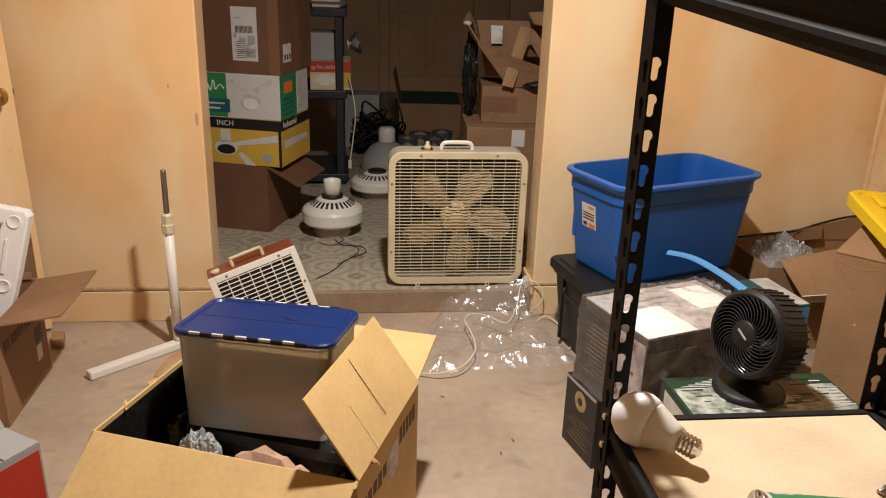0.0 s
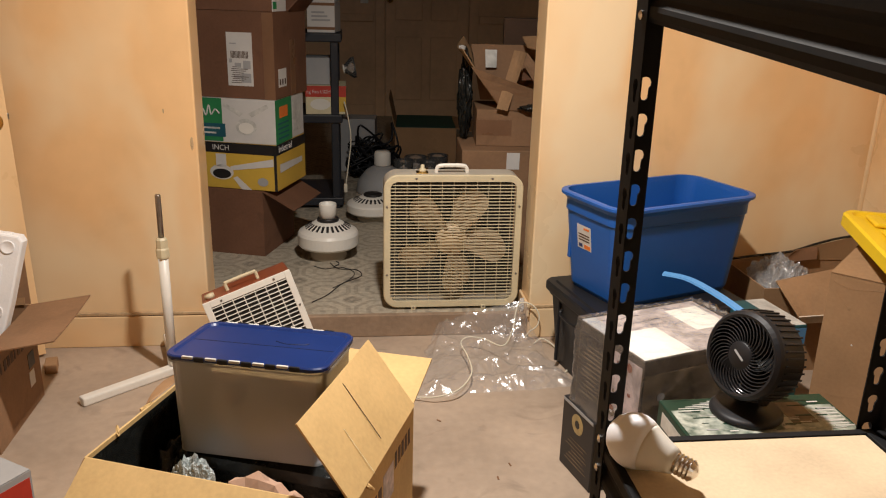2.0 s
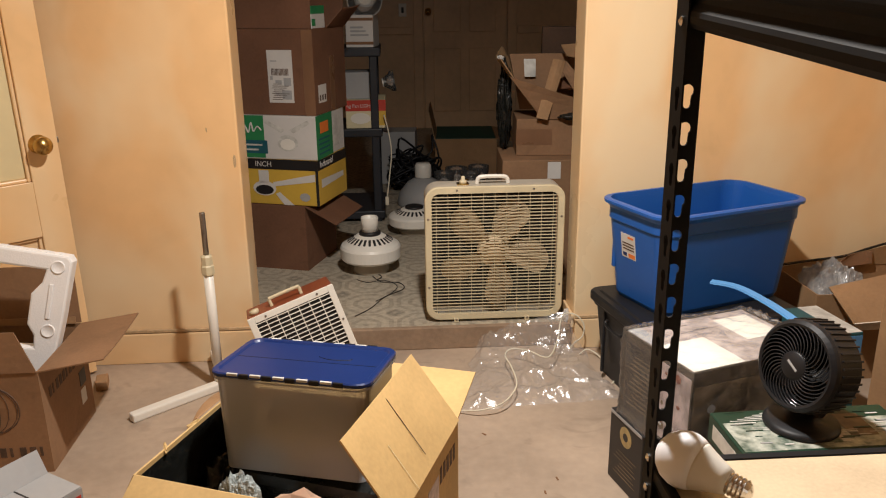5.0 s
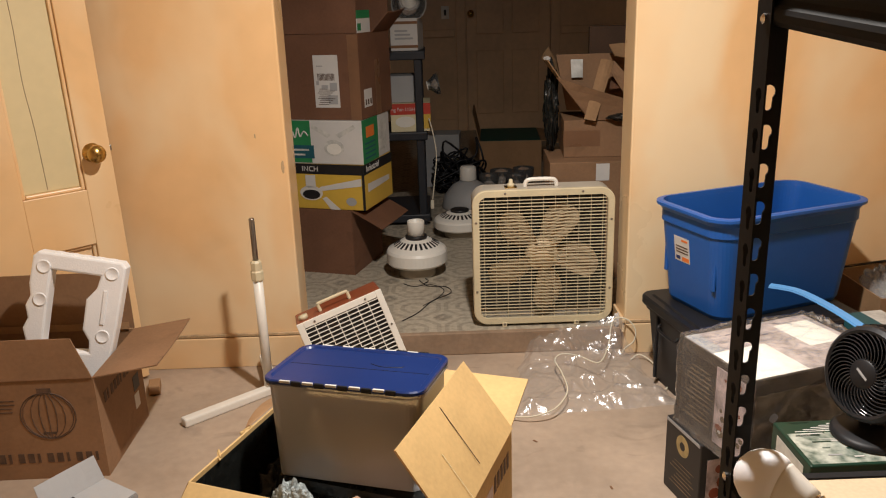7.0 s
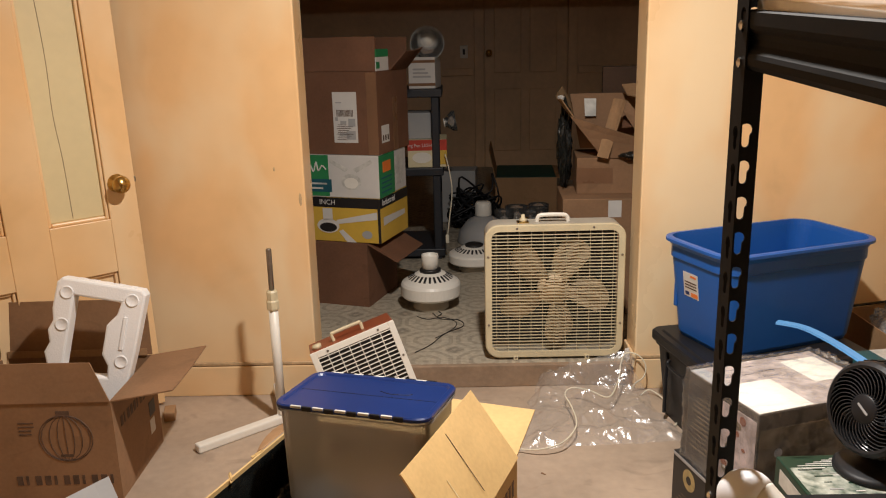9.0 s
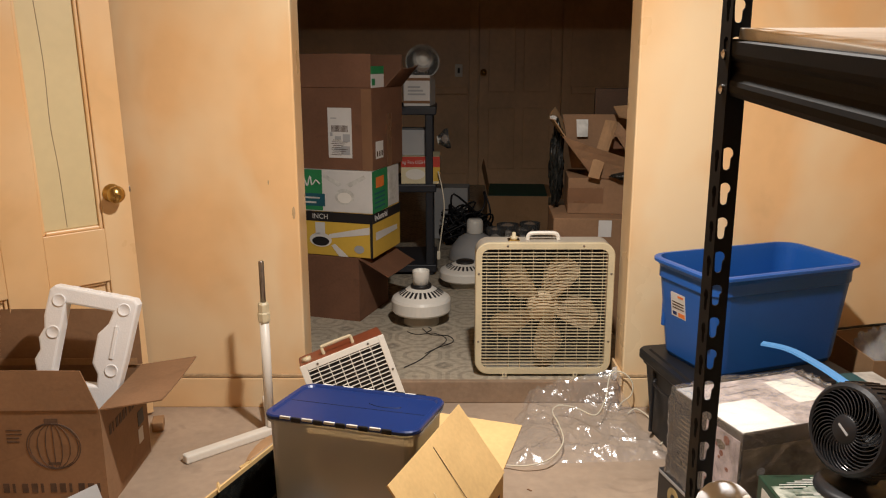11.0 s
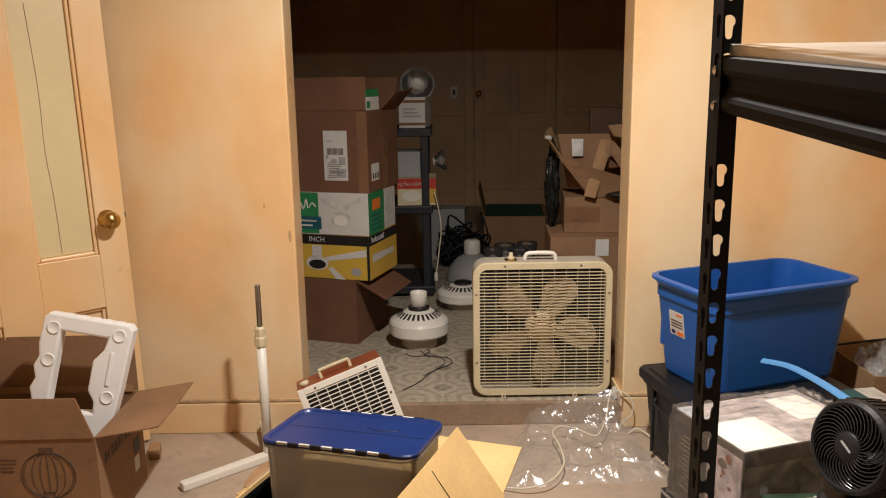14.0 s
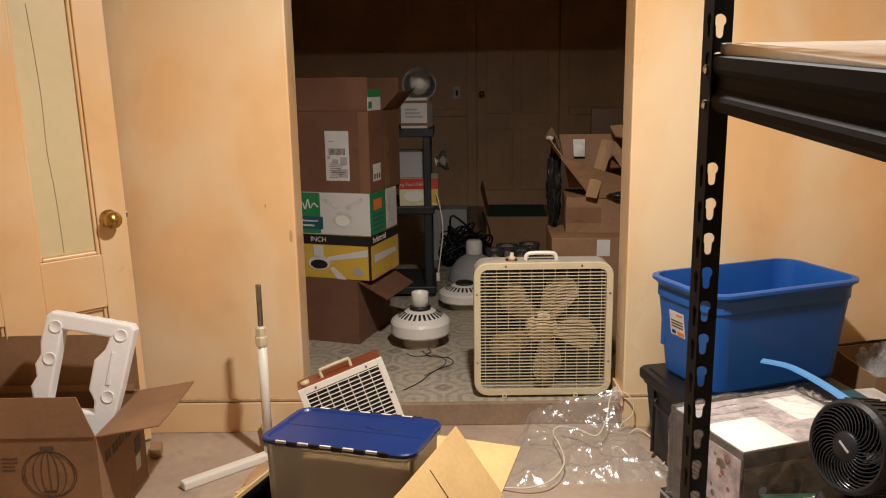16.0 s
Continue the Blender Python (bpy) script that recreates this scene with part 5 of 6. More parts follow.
part("screw_base", lathe([(0.0118, 0.052)] + [(0.0130 if k % 2 else 0.0112, 0.054 + 0.0024 * k) for k in range(8)] + [(0.009, 0.075), (0.004, 0.078), (0.0, 0.078)], 24), CHROME, lbu, "bright threaded cap", None, False)
can = Matrix.Translation((0.044, 0.637, LZ + 0.031)) @ Matrix.Rotation(radians(-10), 4, "Z") @ Matrix.Rotation(radians(90), 4, "Y")
sc = thing("spray_can", "white and green spray can lying on a shelf", "spray can", can)
part("can", lathe([(0.026, 0), (0.0295, 0.003), (0.0305, 0.006), (0.0295, 0.008), (0.0295, 0.165), (0.0305, 0.168), (0.022, 0.18), (0.0, 0.182)], 40), WHITEC, sc, "", None, True)
part("rim", lathe([(0.0312, 0.0), (0.0318, 0.003), (0.0308, 0.006), (0.0, 0.006)], 40), CHROME, sc, "bright steel rim", pose(0, 0, -0.001), True)


def wrap_band(a0, a1, z0, z1, r, n=14):
    bm = bmesh.new()
    vs = [[bm.verts.new((r * math.cos(radians(a0 + (a1 - a0) * i / n)), r * math.sin(radians(a0 + (a1 - a0) * i / n)), z)) for i in range(n + 1)] for z in (z0, z1)]
    for i in range(n):
        bm.faces.new((vs[0][i], vs[0][i + 1], vs[1][i + 1], vs[1][i]))
    return bm


part("label_band", wrap_band(150, 198, 0.009, 0.14, 0.0299), GREENP, sc, "green printed band", None, True)
part("label_band", wrap_band(140, 150, 0.009, 0.06, 0.0299), BLKC, sc)
part("label_band", wrap_band(207, 213, 0.02, 0.028, 0.0299), REDP, sc)
part("label_band", wrap_band(222, 226, 0.045, 0.12, 0.0299), GREYC, sc)
for k in range(6):
    part("label_text", wrap_band(205 + 4.5 * k, 207 + 4.5 * k, 0.042, 0.118 - 0.007 * (k % 3), 0.0301), GREYC, sc)
part("label_band", wrap_band(150, 176, 0.14, 0.158, 0.0299), GREENP, sc, "green printed band")
part("label_badge", wrap_band(168, 196, 0.118, 0.142, 0.0302), NAVY, sc, "dark blue oval badge")
part("label_badge", wrap_band(172, 192, 0.122, 0.138, 0.0304), WHITEC, sc)
part("label_band", wrap_band(153, 160, 0.012, 0.030, 0.0301), PALEC, sc)
pb1 = thing("push_pin", "small dark metal push pin on a shelf", "push pin", pose(0.213, 0.712, LZ + 0.001, 0, 60, 20))
part("head", lathe([(0.004, 0), (0.0045, 0.002), (0.0025, 0.005), (0.0035, 0.010), (0.0, 0.011)], 12), STEEL, pb1, "", None, True)
pb2 = thing("push_pin", "small green plastic push pin on a shelf", "push pin", pose(0.243, 0.700, LZ + 0.001, 0, 70, -30))
part("head", lathe([(0.004, 0), (0.0045, 0.002), (0.0025, 0.005), (0.0035, 0.010), (0.0, 0.011)], 12), GREENP, pb2, "", None, True)

# ---- stack of boxes in the back room ----
Y = 3.71


def text(parent, words, size, m, material, label=""):
    cu = bpy.data.curves.new("lettering", "FONT")
    cu.body, cu.size, cu.extrude = words, size, 0.0006
    tmp = new("lettering", cu)
    me = bpy.data.meshes.new_from_object(tmp)
    bpy.data.objects.remove(tmp)
    me.materials.append(material)
    ob = new("lettering", me)
    ob.parent, ob.matrix_basis = parent, m
    if label:
        tagged(ob, label)
    return ob


lb0 = carton("brown_carton", "brown cardboard box with a drooping side flap", pose(-0.79, 3.93, ZB, 0, 0, -18), 0.30, 0.36, 0.312, CARDM, CARDIN, (None, 118, None, None), flap_len=0.17)
part("top", slab(-0.149, 0.149, -0.179, 0.179, 0.309, 0.3125), CARDM, lb0)
yb = sealed_box("yellow_fan_box", "mustard and black printed ceiling fan box", pose(-0.763, 3.926, 0.402, 0, 0, -18), 0.39, 0.35, 0.212, YELC)
part("band", slab(-0.1955, 0.1955, -0.1758, -0.175, 0.165, 0.212), BLKC, yb, "black printed band")
part("band", slab(0.195, 0.1958, -0.175, 0.175, 0.165, 0.212), BLKC, yb, "black printed band")
part("band", slab(0.182, 0.1955, -0.1758, -0.1751, 0.0, 0.165), BLKC, yb)
text(yb, "INCH", 0.034, pose(-0.115, -0.1762, 0.178, 90), WHITEC)
text(yb, "Industrial", 0.042, pose(0.1962, -0.15, 0.176, 90, 0, 90), WHITEC)
part("drawing", slab(-0.1, -0.05, -0.1764, -0.1758, 0.10, 0.16), WHITEC, yb, "white fan drawing")
part("drawing", lathe([(0.058, 0), (0.058, 0.0006), (0, 0.0006)], 24), WHITEC, yb, "", Matrix.Translation((-0.075, -0.1758, 0.075)) @ Matrix.Rotation(radians(90), 4, "X") @ Matrix.Diagonal((1, 0.6, 1, 1)))
part("drawing", lathe([(0.045, 0), (0.045, 0.0006), (0, 0.0006)], 24), BLKC, yb, "", Matrix.Translation((-0.075, -0.1765, 0.068)) @ Matrix.Rotation(radians(90), 4, "X") @ Matrix.Diagonal((1, 0.5, 1, 1)))
part("drawing", quad_panel((-0.03, -0.1762, 0.085), (0.18, -0.1762, 0.115), (0.18, -0.1762, 0.15), (-0.03, -0.1762, 0.105), 0.0004, n=1), WHITEC, yb, "white blade drawing")
part("drawing", quad_panel((-0.02, -0.1762, 0.05), (0.02, -0.1762, 0.0), (0.07, -0.1762, 0.0), (0.0, -0.1762, 0.06), 0.0004, n=1), WHITEC, yb)
part("drawing", quad_panel((0.1962, -0.14, 0.08), (0.1962, 0.13, 0.085), (0.1962, 0.13, 0.11), (0.1962, -0.14, 0.12), 0.0004, n=1), WHITEC, yb)
part("seal", lathe([(0.026, 0), (0.026, 0.0006), (0, 0.0006)], 20), GREYC, yb, "", Matrix.Translation((0.125, -0.1758, 0.04)) @ Matrix.Rotation(radians(90), 4, "X") @ Matrix.Diagonal((1, 0.75, 1, 1)))
gbx = sealed_box("green_fan_box", "green and white printed ceiling fan box", pose(-0.765, 3.928, 0.615, 0, 0, -17), 0.39, 0.35, 0.198, WHITEC)
part("band", slab(-0.1955, -0.058, -0.1758, -0.175, 0.005, 0.198), GREENP, gbx, "green printed panel")
part("band", slab(-0.1955, -0.045, -0.1765, -0.1759, 0.025, 0.085), TEALD, gbx, "dark teal panel")
part("script_bar", tube(smooth_path([(-0.19, -0.1764, 0.15), (-0.18, -0.1764, 0.165), (-0.165, -0.1764, 0.125), (-0.15, -0.1764, 0.15), (-0.135, -0.1764, 0.12), (-0.12, -0.1764, 0.165), (-0.11, -0.1764, 0.125), (-0.09, -0.1764, 0.148), (-0.07, -0.1764, 0.13)], 5), 0.0035, 5), WHITEC, gbx)
for k in range(2):
    part("text_bar", slab(-0.18, -0.07 - 0.02 * k, -0.1772, -0.1766, 0.06 - 0.022 * k, 0.068 - 0.022 * k), PALEC, gbx)
part("drawing", lathe([(0.05, 0), (0.05, 0.0006), (0, 0.0006)], 24), PALEC, gbx, "grey fan picture", Matrix.Translation((0.055, -0.1753, 0.075)) @ Matrix.Rotation(radians(90), 4, "X") @ Matrix.Diagonal((1, 0.75, 1, 1)))
part("drawing", lathe([(0.036, 0), (0.036, 0.0006), (0, 0.0006)], 24), WHITEP, gbx, "", Matrix.Translation((0.055, -0.176, 0.07)) @ Matrix.Rotation(radians(90), 4, "X") @ Matrix.Diagonal((1, 0.7, 1, 1)))
for s in (-1, 1):
    part("drawing", quad_panel((0.055 + s * 0.03, -0.1754, 0.12), (0.055 + s * 0.11, -0.1754, 0.165), (0.055 + s * 0.10, -0.1754, 0.18), (0.055 + s * 0.01, -0.1754, 0.135), 0.0004, n=1), PALEC, gbx)
part("band", slab(0.195, 0.1958, -0.175, 0.02, 0.0, 0.198), GREENP, gbx, "green printed side")
part("sticker", slab(0.1959, 0.1966, -0.13, -0.03, 0.115, 0.165), ORANGE, gbx, "orange sticker")
part("sticker", slab(0.1959, 0.1966, 0.03, 0.13, 0.03, 0.17), PALEC, gbx, "grey barcode sticker")
for k in range(4):
    part("text_bar", slab(0.1959, 0.1966, -0.15, -0.02, 0.02 + 0.022 * k, 0.028 + 0.022 * k), TEALD, gbx)
bbx = carton("large_carton", "large brown shipping carton with open flaps and labels", pose(-0.763, 3.962, 0.8145, 0, 0, -18), 0.41, 0.38, 0.375, CARDM, CARDIN, (-8, None, 10, 20), flap_len=0.15)
part("flap", quad_panel((0.206, -0.03, 0.376), (0.206, 0.19, 0.376), (0.30, 0.17, 0.475), (0.285, -0.02, 0.46), 0.004, bend=0.008), CARDM, bbx)
part("shipping_label", slab(-0.015, 0.105, -0.191, -0.1902, 0.055, 0.285), WHITEC, bbx, "white shipping label with barcode")
for k in range(14):
    part("barcode_bar", slab(0.003 + 0.006 * k, 0.0065 + 0.006 * k, -0.1918, -0.1911, 0.175, 0.205), PRINT, bbx)
for x0, x1, z0, z1 in ((-0.005, 0.008, 0.155, 0.172), (0.02, 0.05, 0.14, 0.155), (0.06, 0.095, 0.13, 0.165), (0.015, 0.06, 0.09, 0.1), (0.05, 0.095, 0.07, 0.11), (0.0, 0.03, 0.235, 0.24)):
    part("label_print", slab(x0, x1, -0.1918, -0.1911, z0, z1), GREYC, bbx)
for k in range(9):
    part("label_print", slab(0.0 + 0.004 * (k % 3), 0.05 + 0.011 * (k % 4), -0.1921, -0.1919, 0.068 + 0.0085 * k, 0.0705 + 0.0085 * k), PRINT, bbx)
part("tape", slab(0.155, 0.206, -0.1912, -0.1903, 0.0, 0.37), TAPE, bbx, "brown packing tape")
part("tape", slab(0.2052, 0.2058, -0.01, 0.05, 0.0, 0.25), TAPE, bbx)
part("sticker", slab(0.2052, 0.206, -0.15, -0.06, 0.05, 0.13), WHITEC, bbx, "white barcode sticker")
for k in range(3):
    part("label_print", slab(0.2061, 0.2067, -0.14 + 0.028 * k, -0.125 + 0.028 * k, 0.06, 0.085), PRINT, bbx)
part("inner_card", slab(0.194, 0.198, -0.165, -0.02, 0.25, 0.435), WHITEC, bbx, "white card standing inside")
part("inner_card", slab(0.194, 0.198, -0.165, -0.02, 0.4355, 0.470), GREENP, bbx, "green printed card edge")
part("inner_card", slab(0.1982, 0.1988, -0.165, -0.125, 0.385, 0.415), GREENP, bbx)

# ---- plastic shelving behind the stack ----
pr = thing("plastic_shelf", "black plastic shelving unit with three levels", "shelf unit", pose(-0.80, 4.78, ZB))
for x in (-0.42, 0.415):
    for y in (-0.2, 0.2):
        part("leg", slab(x - 0.022, x + 0.022, y - 0.022, y + 0.022, 0, 0.94, 0.006), SHELFB, pr)
for z in (0.02, 0.49, 0.925):
    part("shelf", slab(-0.46, 0.455, -0.235, 0.235, z, z + 0.045, 0.006), SHELFB, pr)
lt = sealed_box("light_box", "red and yellow printed lamp box on a shelf", pose(-0.435, 4.70, ZB + 0.5355, 0, 0, 0), 0.22, 0.26, 0.155, CREAMC)
part("band", slab(-0.1105, 0.1105, -0.1308, -0.13, 0.095, 0.155), REDP, lt, "red printed band")
text(lt, "ng Fan LIGHT", 0.026, pose(-0.105, -0.1312, 0.115, 90), WHITEC)
part("band", slab(0.03, 0.1105, -0.1308, -0.1301, 0.015, 0.095), YELC, lt, "yellow printed panel")
part("drawing", lathe([(0.055, 0), (0.055, 0.0006), (0, 0.0006)], 24), WHITEP, lt, "white lamp picture", Matrix.Translation((-0.03, -0.1309, 0.055)) @ Matrix.Rotation(radians(90), 4, "X") @ Matrix.Diagonal((1, 0.55, 1, 1)))
sealed_box("grey_box", "plain grey box stacked on a shelf", pose(-0.47, 4.72, ZB + 0.6915, 0, 0, 0), 0.20, 0.2, 0.145, GREYC)
wt = sealed_box("white_box", "white printed box on top of black shelving", pose(-0.44, 4.70, ZB + 0.9705, 0, 0, -8), 0.15, 0.2, 0.17, WHITEC)
part("band", slab(-0.0755, 0.0755, -0.1008, -0.1, 0.015, 0.03), CARDD, wt, "brown printed line")
part("band", slab(-0.0755, 0.0755, -0.1008, -0.1, 0.14, 0.155), CARDD, wt, "brown printed line")
for k in range(3):
    part("text_bar", slab(-0.05, 0.05 - 0.015 * k, -0.1008, -0.1, 0.06 + 0.02 * k, 0.07 + 0.02 * k), GREYC, wt)


def glass_shade(m, r, h, label, fit_mat=BRASS, name="glass_globe"):
    g = thing(name, label, "lamp shade", m)
    prof = [(r * 0.35, 0), (r * 0.4, h * 0.1), (r * 0.6, h * 0.35), (r * 0.95, h * 0.7), (r, h), (r * 0.97, h), (r * 0.9, h * 0.7), (r * 0.55, h * 0.37), (r * 0.33, h * 0.1)]
    part("glass", lathe(prof, 28), GLASS, g, "clear glass shade", None, True)
    part("fitter", lathe([(r * 0.3, -0.001), (r * 0.42, 0.0), (r * 0.42, h * 0.09), (0, h * 0.09)], 20), fit_mat, g, "round fitter", None, True)
    return g


glass_shade(Matrix.Translation((-0.42, 4.68, 1.315)) @ Matrix.Rotation(radians(100), 4, "X") @ Matrix.Translation((0, 0, -0.02)), 0.095, 0.10, "clear glass shade leaning on boxes", WHITEP)
glass_shade(Matrix.Translation((-0.34, 4.75, ZB + 0.765)) @ Matrix.Rotation(radians(80), 4, "Y"), 0.06, 0.07, "clear glass shade hanging over a shelf edge", WHITEP)

# ---- ceiling fan motors and parts on the floor ----


def motor(m, label, tall=1.25, canister=True):
    g = thing("fan_motor", label, "fan motor", m @ Matrix.Diagonal((1, 1, tall, 1)), "ceiling fan motors")
    part("flange", lathe([(0.085, 0), (0.085, 0.012), (0.075, 0.03), (0.07, 0.045), (0.0, 0.045)], 36), FANGREY, g, "grey metal flange", None, True)
    part("housing", lathe([(0.10, 0.042), (0.132, 0.048), (0.140, 0.056), (0.141, 0.095), (0.134, 0.105), (0.12, 0.112), (0.062, 0.140), (0.055, 0.142), (0.0, 0.142)], 48), WHITEP, g, "white enamel housing", None, False)
    v0 = part("vent", slab(-0.0055, 0.0055, -0.018, 0.018, 0, 0.0016, 0.001), BLKC, g, "", Matrix.Translation((0, -0.090, 0.1262)) @ Matrix.Rotation(radians(25.8), 4, "X"))
    for k in range(1, 26):
        o = v0.copy()
        o.matrix_basis = Matrix.Rotation(2 * math.pi * k / 26, 4, "Z") @ v0.matrix_basis
        scene.collection.objects.link(o)
    part("collar", lathe([(0.05, 0.140), (0.05, 0.152), (0.042, 0.156), (0, 0.156)], 28), BLKC, g, "black collar", None, True)
    if canister:
        part("canister", lathe([(0.040, 0.154), (0.040, 0.206), (0.038, 0.208), (0.034, 0.206), (0.034, 0.19), (0, 0.19)], 28), WHITEP, g, "white canister", None, True)
        part("wire_stub", tube(smooth_path([(0.02, -0.05, 0.002), (0.05, -0.11, 0.003), (0.03, -0.15, 0.003)], 5), 0.002, 5), BLKC, g)
    return g


motor(pose(-0.408, 3.70, ZB), "white ceiling fan motor with slotted vents")
motor(pose(-0.185, 4.33, ZB, 0, 0, 20), "white ceiling fan motor without its canister", 0.95, False)
part_wire = thing("motor_wire", "thin dark wires trailing on the linoleum", "wire", pose(0, 0, 0))
part("cable", tube(smooth_path([(-0.47, 3.56, ZB + 0.003), (-0.42, 3.52, ZB + 0.003), (-0.35, 3.54, ZB + 0.003), (-0.29, 3.47, ZB + 0.003), (-0.31, 3.38, ZB + 0.003), (-0.38, 3.28, ZB + 0.003)], 7), 0.0016, 6), BLKC, part_wire, "", None, True)
part("cable", tube(smooth_path([(-0.40, 3.60, ZB + 0.004), (-0.36, 3.52, ZB + 0.004), (-0.28, 3.50, ZB + 0.004), (-0.26, 3.42, ZB + 0.004), (-0.34, 3.33, ZB + 0.004), (-0.40, 3.20, ZB + 0.004), (-0.46, 3.12, ZB + 0.004)], 7), 0.0018, 6), BLKC, part_wire, "", None, True)
bw_ = thing("glass_bowl", "wide grey glass lamp bowl on the floor", "lamp bowl", pose(-0.11, 4.95, ZB) @ Matrix.Diagonal((1, 1, 1.25, 1)))
part("bowl", lathe([(0.16, 0), (0.165, 0.01), (0.15, 0.06), (0.10, 0.11), (0.045, 0.135), (0, 0.135)], 36), GREYC, bw_, "dull grey bowl", None, True)
part("cap", lathe([(0.05, 0.135), (0.052, 0.14), (0.050, 0.195), (0.04, 0.205), (0, 0.206)], 28), WHITEP, bw_, "white cap", None, True)
for x, y, r in ((0.03, 5.12, 0.065), (0.12, 5.25, 0.075), (0.20, 5.10, 0.065), (0.27, 5.30, 0.07)):
    glass_shade(pose(x, y, ZB + 0.001, 0, 0, x * 300), r, 0.16, "clear glass lamp shade standing on the floor")
fz = thing("lamp_fitting", "brass lamp fitting among glass shades", "lamp fitting", pose(0.12, 4.50, ZB))
part("stem", lathe([(0.04, 0), (0.042, 0.01), (0.015, 0.02), (0.014, 0.17), (0.030, 0.18), (0.034, 0.20), (0.026, 0.225), (0.012, 0.235), (0.010, 0.25), (0, 0.252)], 20), BRASS, fz, "", None, True)
sealed_box("pale_box", "pale grey flat box standing on the floor", pose(-0.26, 5.62, ZB, 0, 0, -6), 0.26, 0.2, 0.36, GREYC)
cbk = thing("cable_bundle", "tangled black cables heaped on the floor", "cables", pose(-0.16, 5.30, ZB))
rng = random.Random(5)
for k in range(15):
    pts = [(rng.uniform(-0.17, 0.17), rng.uniform(-0.12, 0.12), 0.012 + rng.uniform(0.02, 0.36) * (1 - abs(i - 4) / 5)) for i in range(9)]
    pts[0], pts[-1] = (pts[0][0], pts[0][1], 0.012), (pts[-1][0], pts[-1][1], 0.012)
    part("cable", tube(smooth_path(pts, 6), 0.007, 6), BLACKP, cbk, "", None, True)
wc = thing("white_wire", "thin white wire hanging from a shelf", "wire", pose(0, 0, 0))
part("cable", tube(smooth_path([(-0.335, 4.535, 0.70), (-0.315, 4.52, 0.62), (-0.30, 4.50, 0.50), (-0.315, 4.49, 0.36), (-0.33, 4.49, 0.25)], 6), 0.004, 6), CORD, wc, "", None, True)
part("plug", slab(-0.342, -0.322, 4.48, 4.50, 0.20, 0.25, 0.005), CORD, wc)
gc = carton("green_lined_carton", "brown open carton with dark green contents", pose(0.25, 6.06, ZB, 0, 0, -4), 0.44, 0.58, 0.26, CARD, CARDIN, (None, 100, None, 12), flap_len=0.2)
part("green_sheet", slab(-0.214, 0.214, -0.284, 0.284, 0.240, 0.263, 0.004), DEEPG, gc, "dark green top layer")

# ---- cartons right of the opening ----
r1 = sealed_box("brown_box", "brown cardboard box with white sticker", pose(0.50, 3.72, ZB, 0, 0, -3), 0.60, 0.34, 0.535, CARDR)
part("sticker", slab(-0.10, -0.042, -0.1712, -0.1703, 0.452, 0.527), WHITEC, r1, "torn white sticker")
r2 = sealed_box("brown_box", "smaller brown cardboard box stacked under torn cartons", pose(0.56, 3.80, ZB + 0.5355, 0, 0, -5), 0.56, 0.30, 0.165, CARDR)
part("tape", slab(-0.281, -0.12, -0.1512, -0.1503, 0.05, 0.12), TAPE, r2, "glossy brown tape")
r3 = thing("torn_carton", "torn crumpled brown carton full of folded cardboard", "cardboard box", pose(0.50, 3.78, ZB + 0.701, 0, 0, -8))
part("panel", quad_panel((-0.11, -0.12, 0.0), (-0.12, 0.14, 0.0), (-0.29, 0.16, 0.30), (-0.29, -0.14, 0.26), 0.005, bend=-0.03), CARDIN, r3)
part("panel", quad_panel((-0.20, 0.05, 0.02), (0.15, 0.05, 0.02), (0.15, 0.10, 0.27), (-0.25, 0.08, 0.27), 0.005, bend=0.02), CARDR, r3)
part("panel", quad_panel((-0.10, -0.13, 0.0), (0.25, -0.13, 0.0), (0.20, -0.15, 0.05), (-0.25, -0.155, 0.19), 0.005, bend=0.02), CARDR, r3)
part("label_sticker", quad_panel((-0.18, 0.036, 0.17), (-0.13, 0.036, 0.17), (-0.13, 0.048, 0.25), (-0.185, 0.048, 0.25), 0.002, n=1), PALEC, r3, "pale paper label")
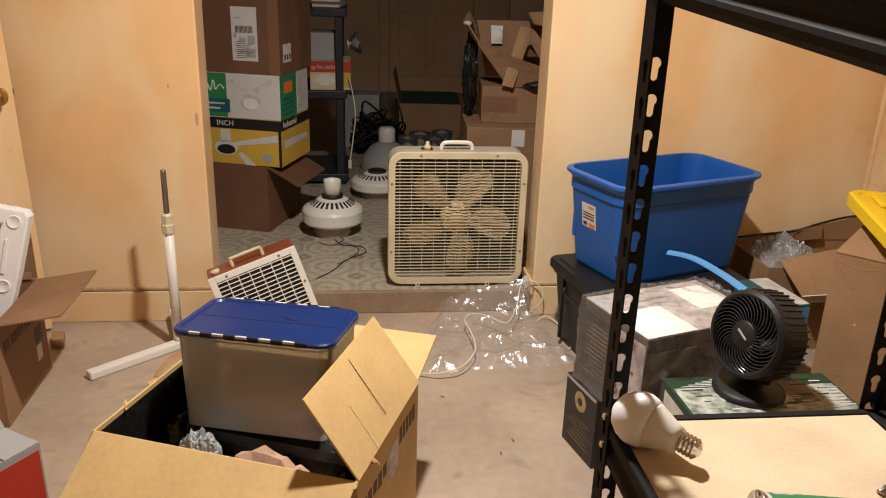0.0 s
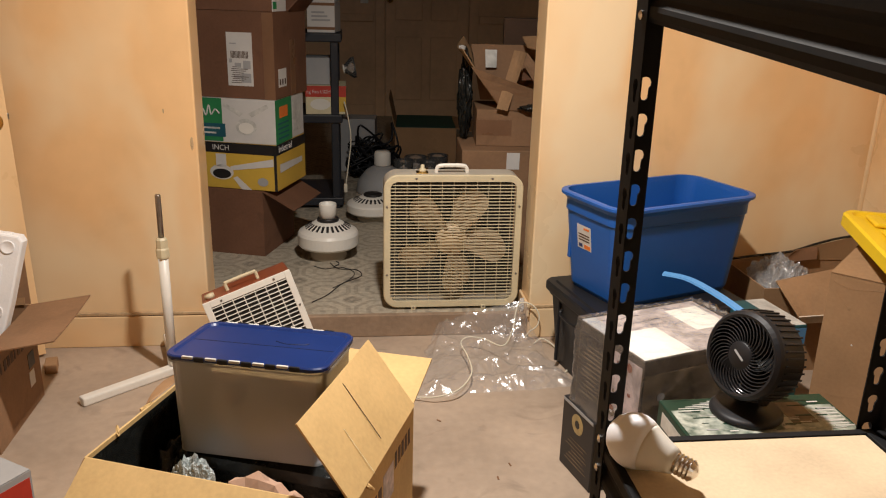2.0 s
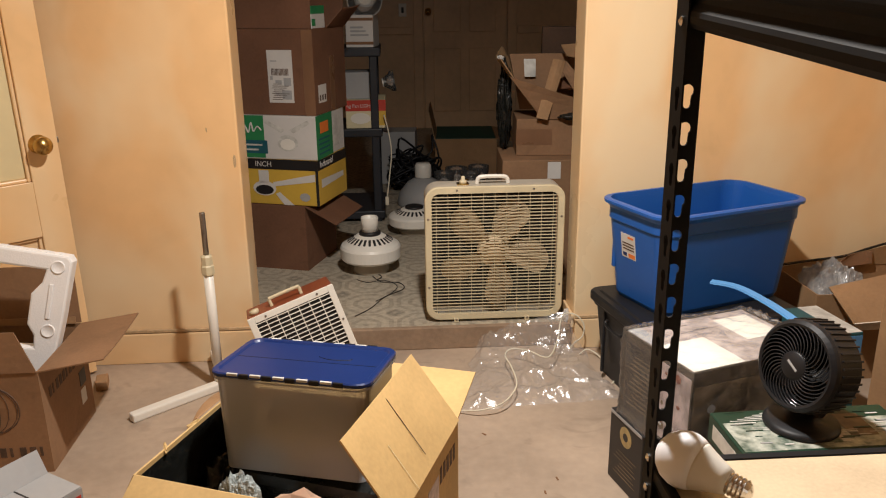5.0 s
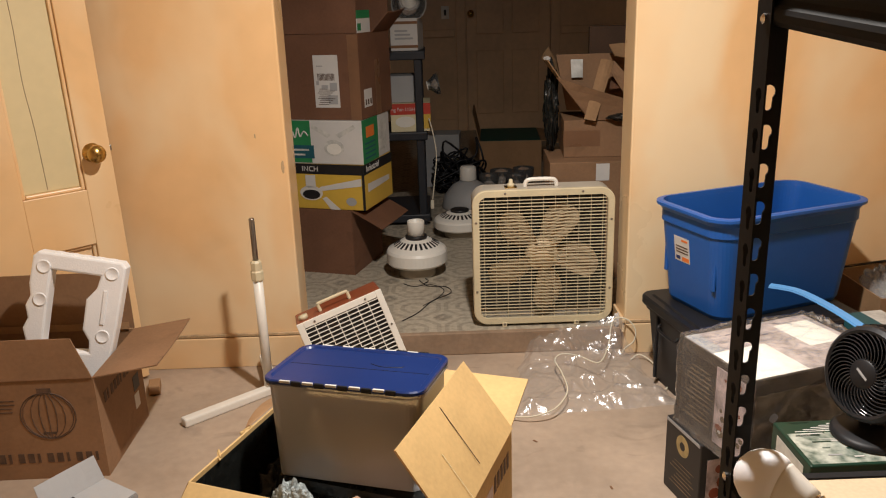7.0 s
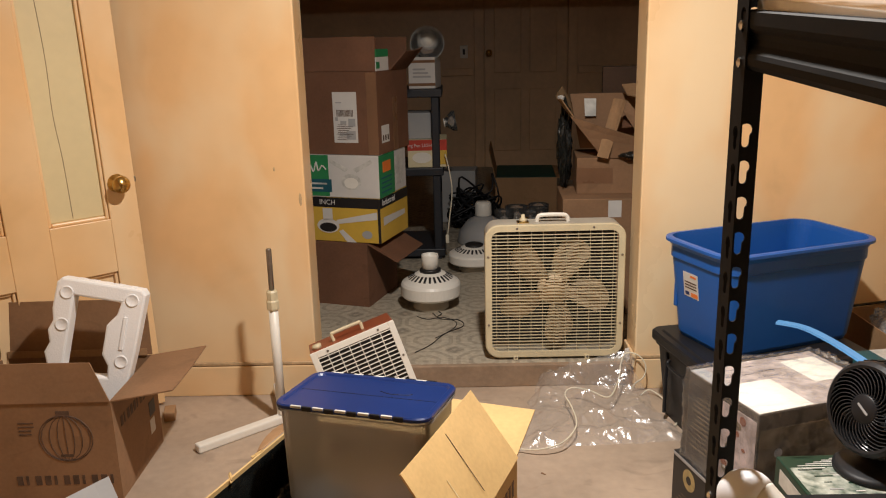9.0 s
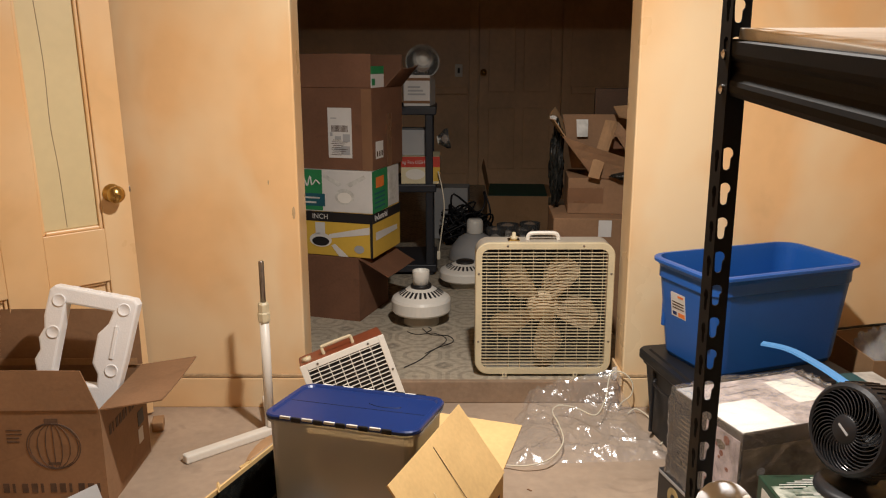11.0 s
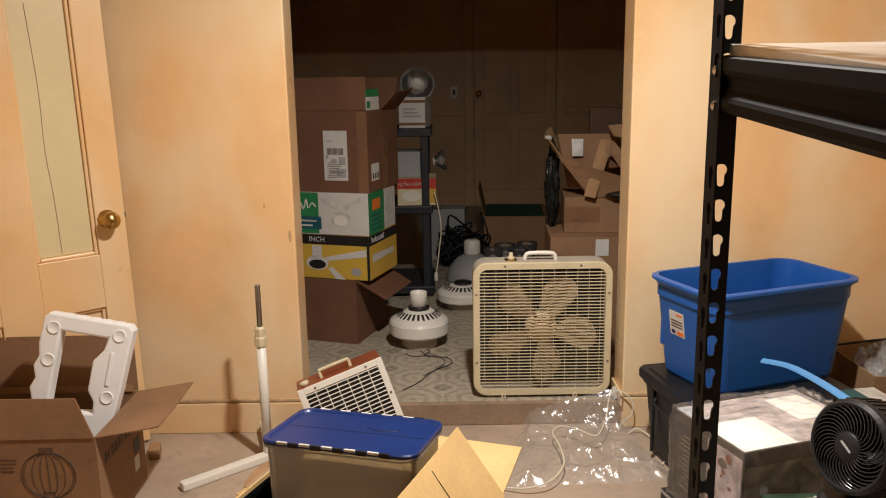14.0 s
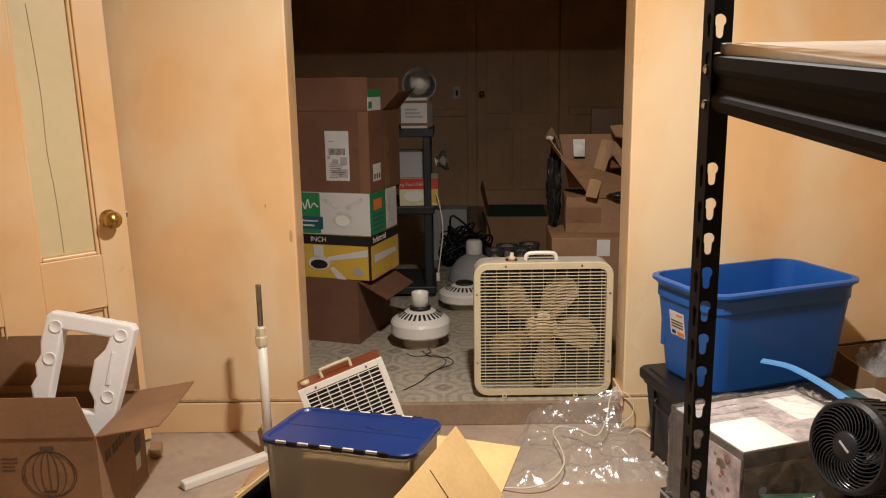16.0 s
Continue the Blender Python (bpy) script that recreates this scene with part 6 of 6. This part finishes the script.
part("folded_sheet", quad_panel((-0.13, -0.165, 0.01), (-0.08, -0.165, 0.0), (-0.005, -0.11, 0.25), (-0.06, -0.11, 0.26), 0.006, bend=0.01), CARD, r3, "lighter folded strip")
part("folded_sheet", quad_panel((-0.055, -0.11, 0.262), (0.0, -0.11, 0.25), (0.13, -0.15, 0.10), (0.07, -0.16, 0.07), 0.005, bend=0.02), CARDR, r3)
part("folded_sheet", quad_panel((0.0, -0.08, 0.27), (0.16, -0.09, 0.24), (0.18, 0.0, 0.30), (-0.02, 0.0, 0.31), 0.006, bend=0.01), CARD, r3)
part("folded_sheet", quad_panel((-0.02, -0.12, 0.13), (0.15, -0.12, 0.15), (0.15, -0.02, 0.17), (-0.01, -0.02, 0.17), 0.006, bend=0.01), CARDM, r3)
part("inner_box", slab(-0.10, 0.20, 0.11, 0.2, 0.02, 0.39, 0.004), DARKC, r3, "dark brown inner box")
part("sack", crumple(0.07, 0.03, 0.016, 33, 0.3, 4), BAGM, r3, "black plastic scrap", pose(0.05, -0.15, 0.014), True)
bg = thing("black_bag", "black plastic bag hanging beside torn cartons", "plastic bag", pose(0.238, 3.86, ZB + 0.536))
part("sack", crumple(0.030, 0.06, 0.17, 21, 0.55, 4), BAGM, bg, "", pose(0, 0, 0.20), True)
part("tuft", crumple(0.014, 0.014, 0.010, 22, 0.6), WHITEC, bg, "torn white paper", pose(-0.03, -0.06, 0.425))
tg = thing("paper_tag", "small crumpled white paper tag beside the fan", "paper tag", pose(0.372, 2.99, ZB + 0.004))
part("paper", crumple(0.012, 0.010, 0.026, 31, 0.4), WHITEC, tg, "", pose(0, 0, 0.026))
rng2 = random.Random(9)
for k in range(9):
    x, y = rng2.uniform(-1.15, 0.3), rng2.uniform(2.0, 2.85)
    cr = thing("cardboard_scrap", "tiny brown cardboard scrap on the floor", "scrap", pose(x, y, 0.0005, 0, 0, rng2.uniform(0, 180)), "scraps on the floor")
    part("flake", slab(-0.008, 0.008, -0.0025, 0.0025, 0, 0.0015), CARDD, cr)
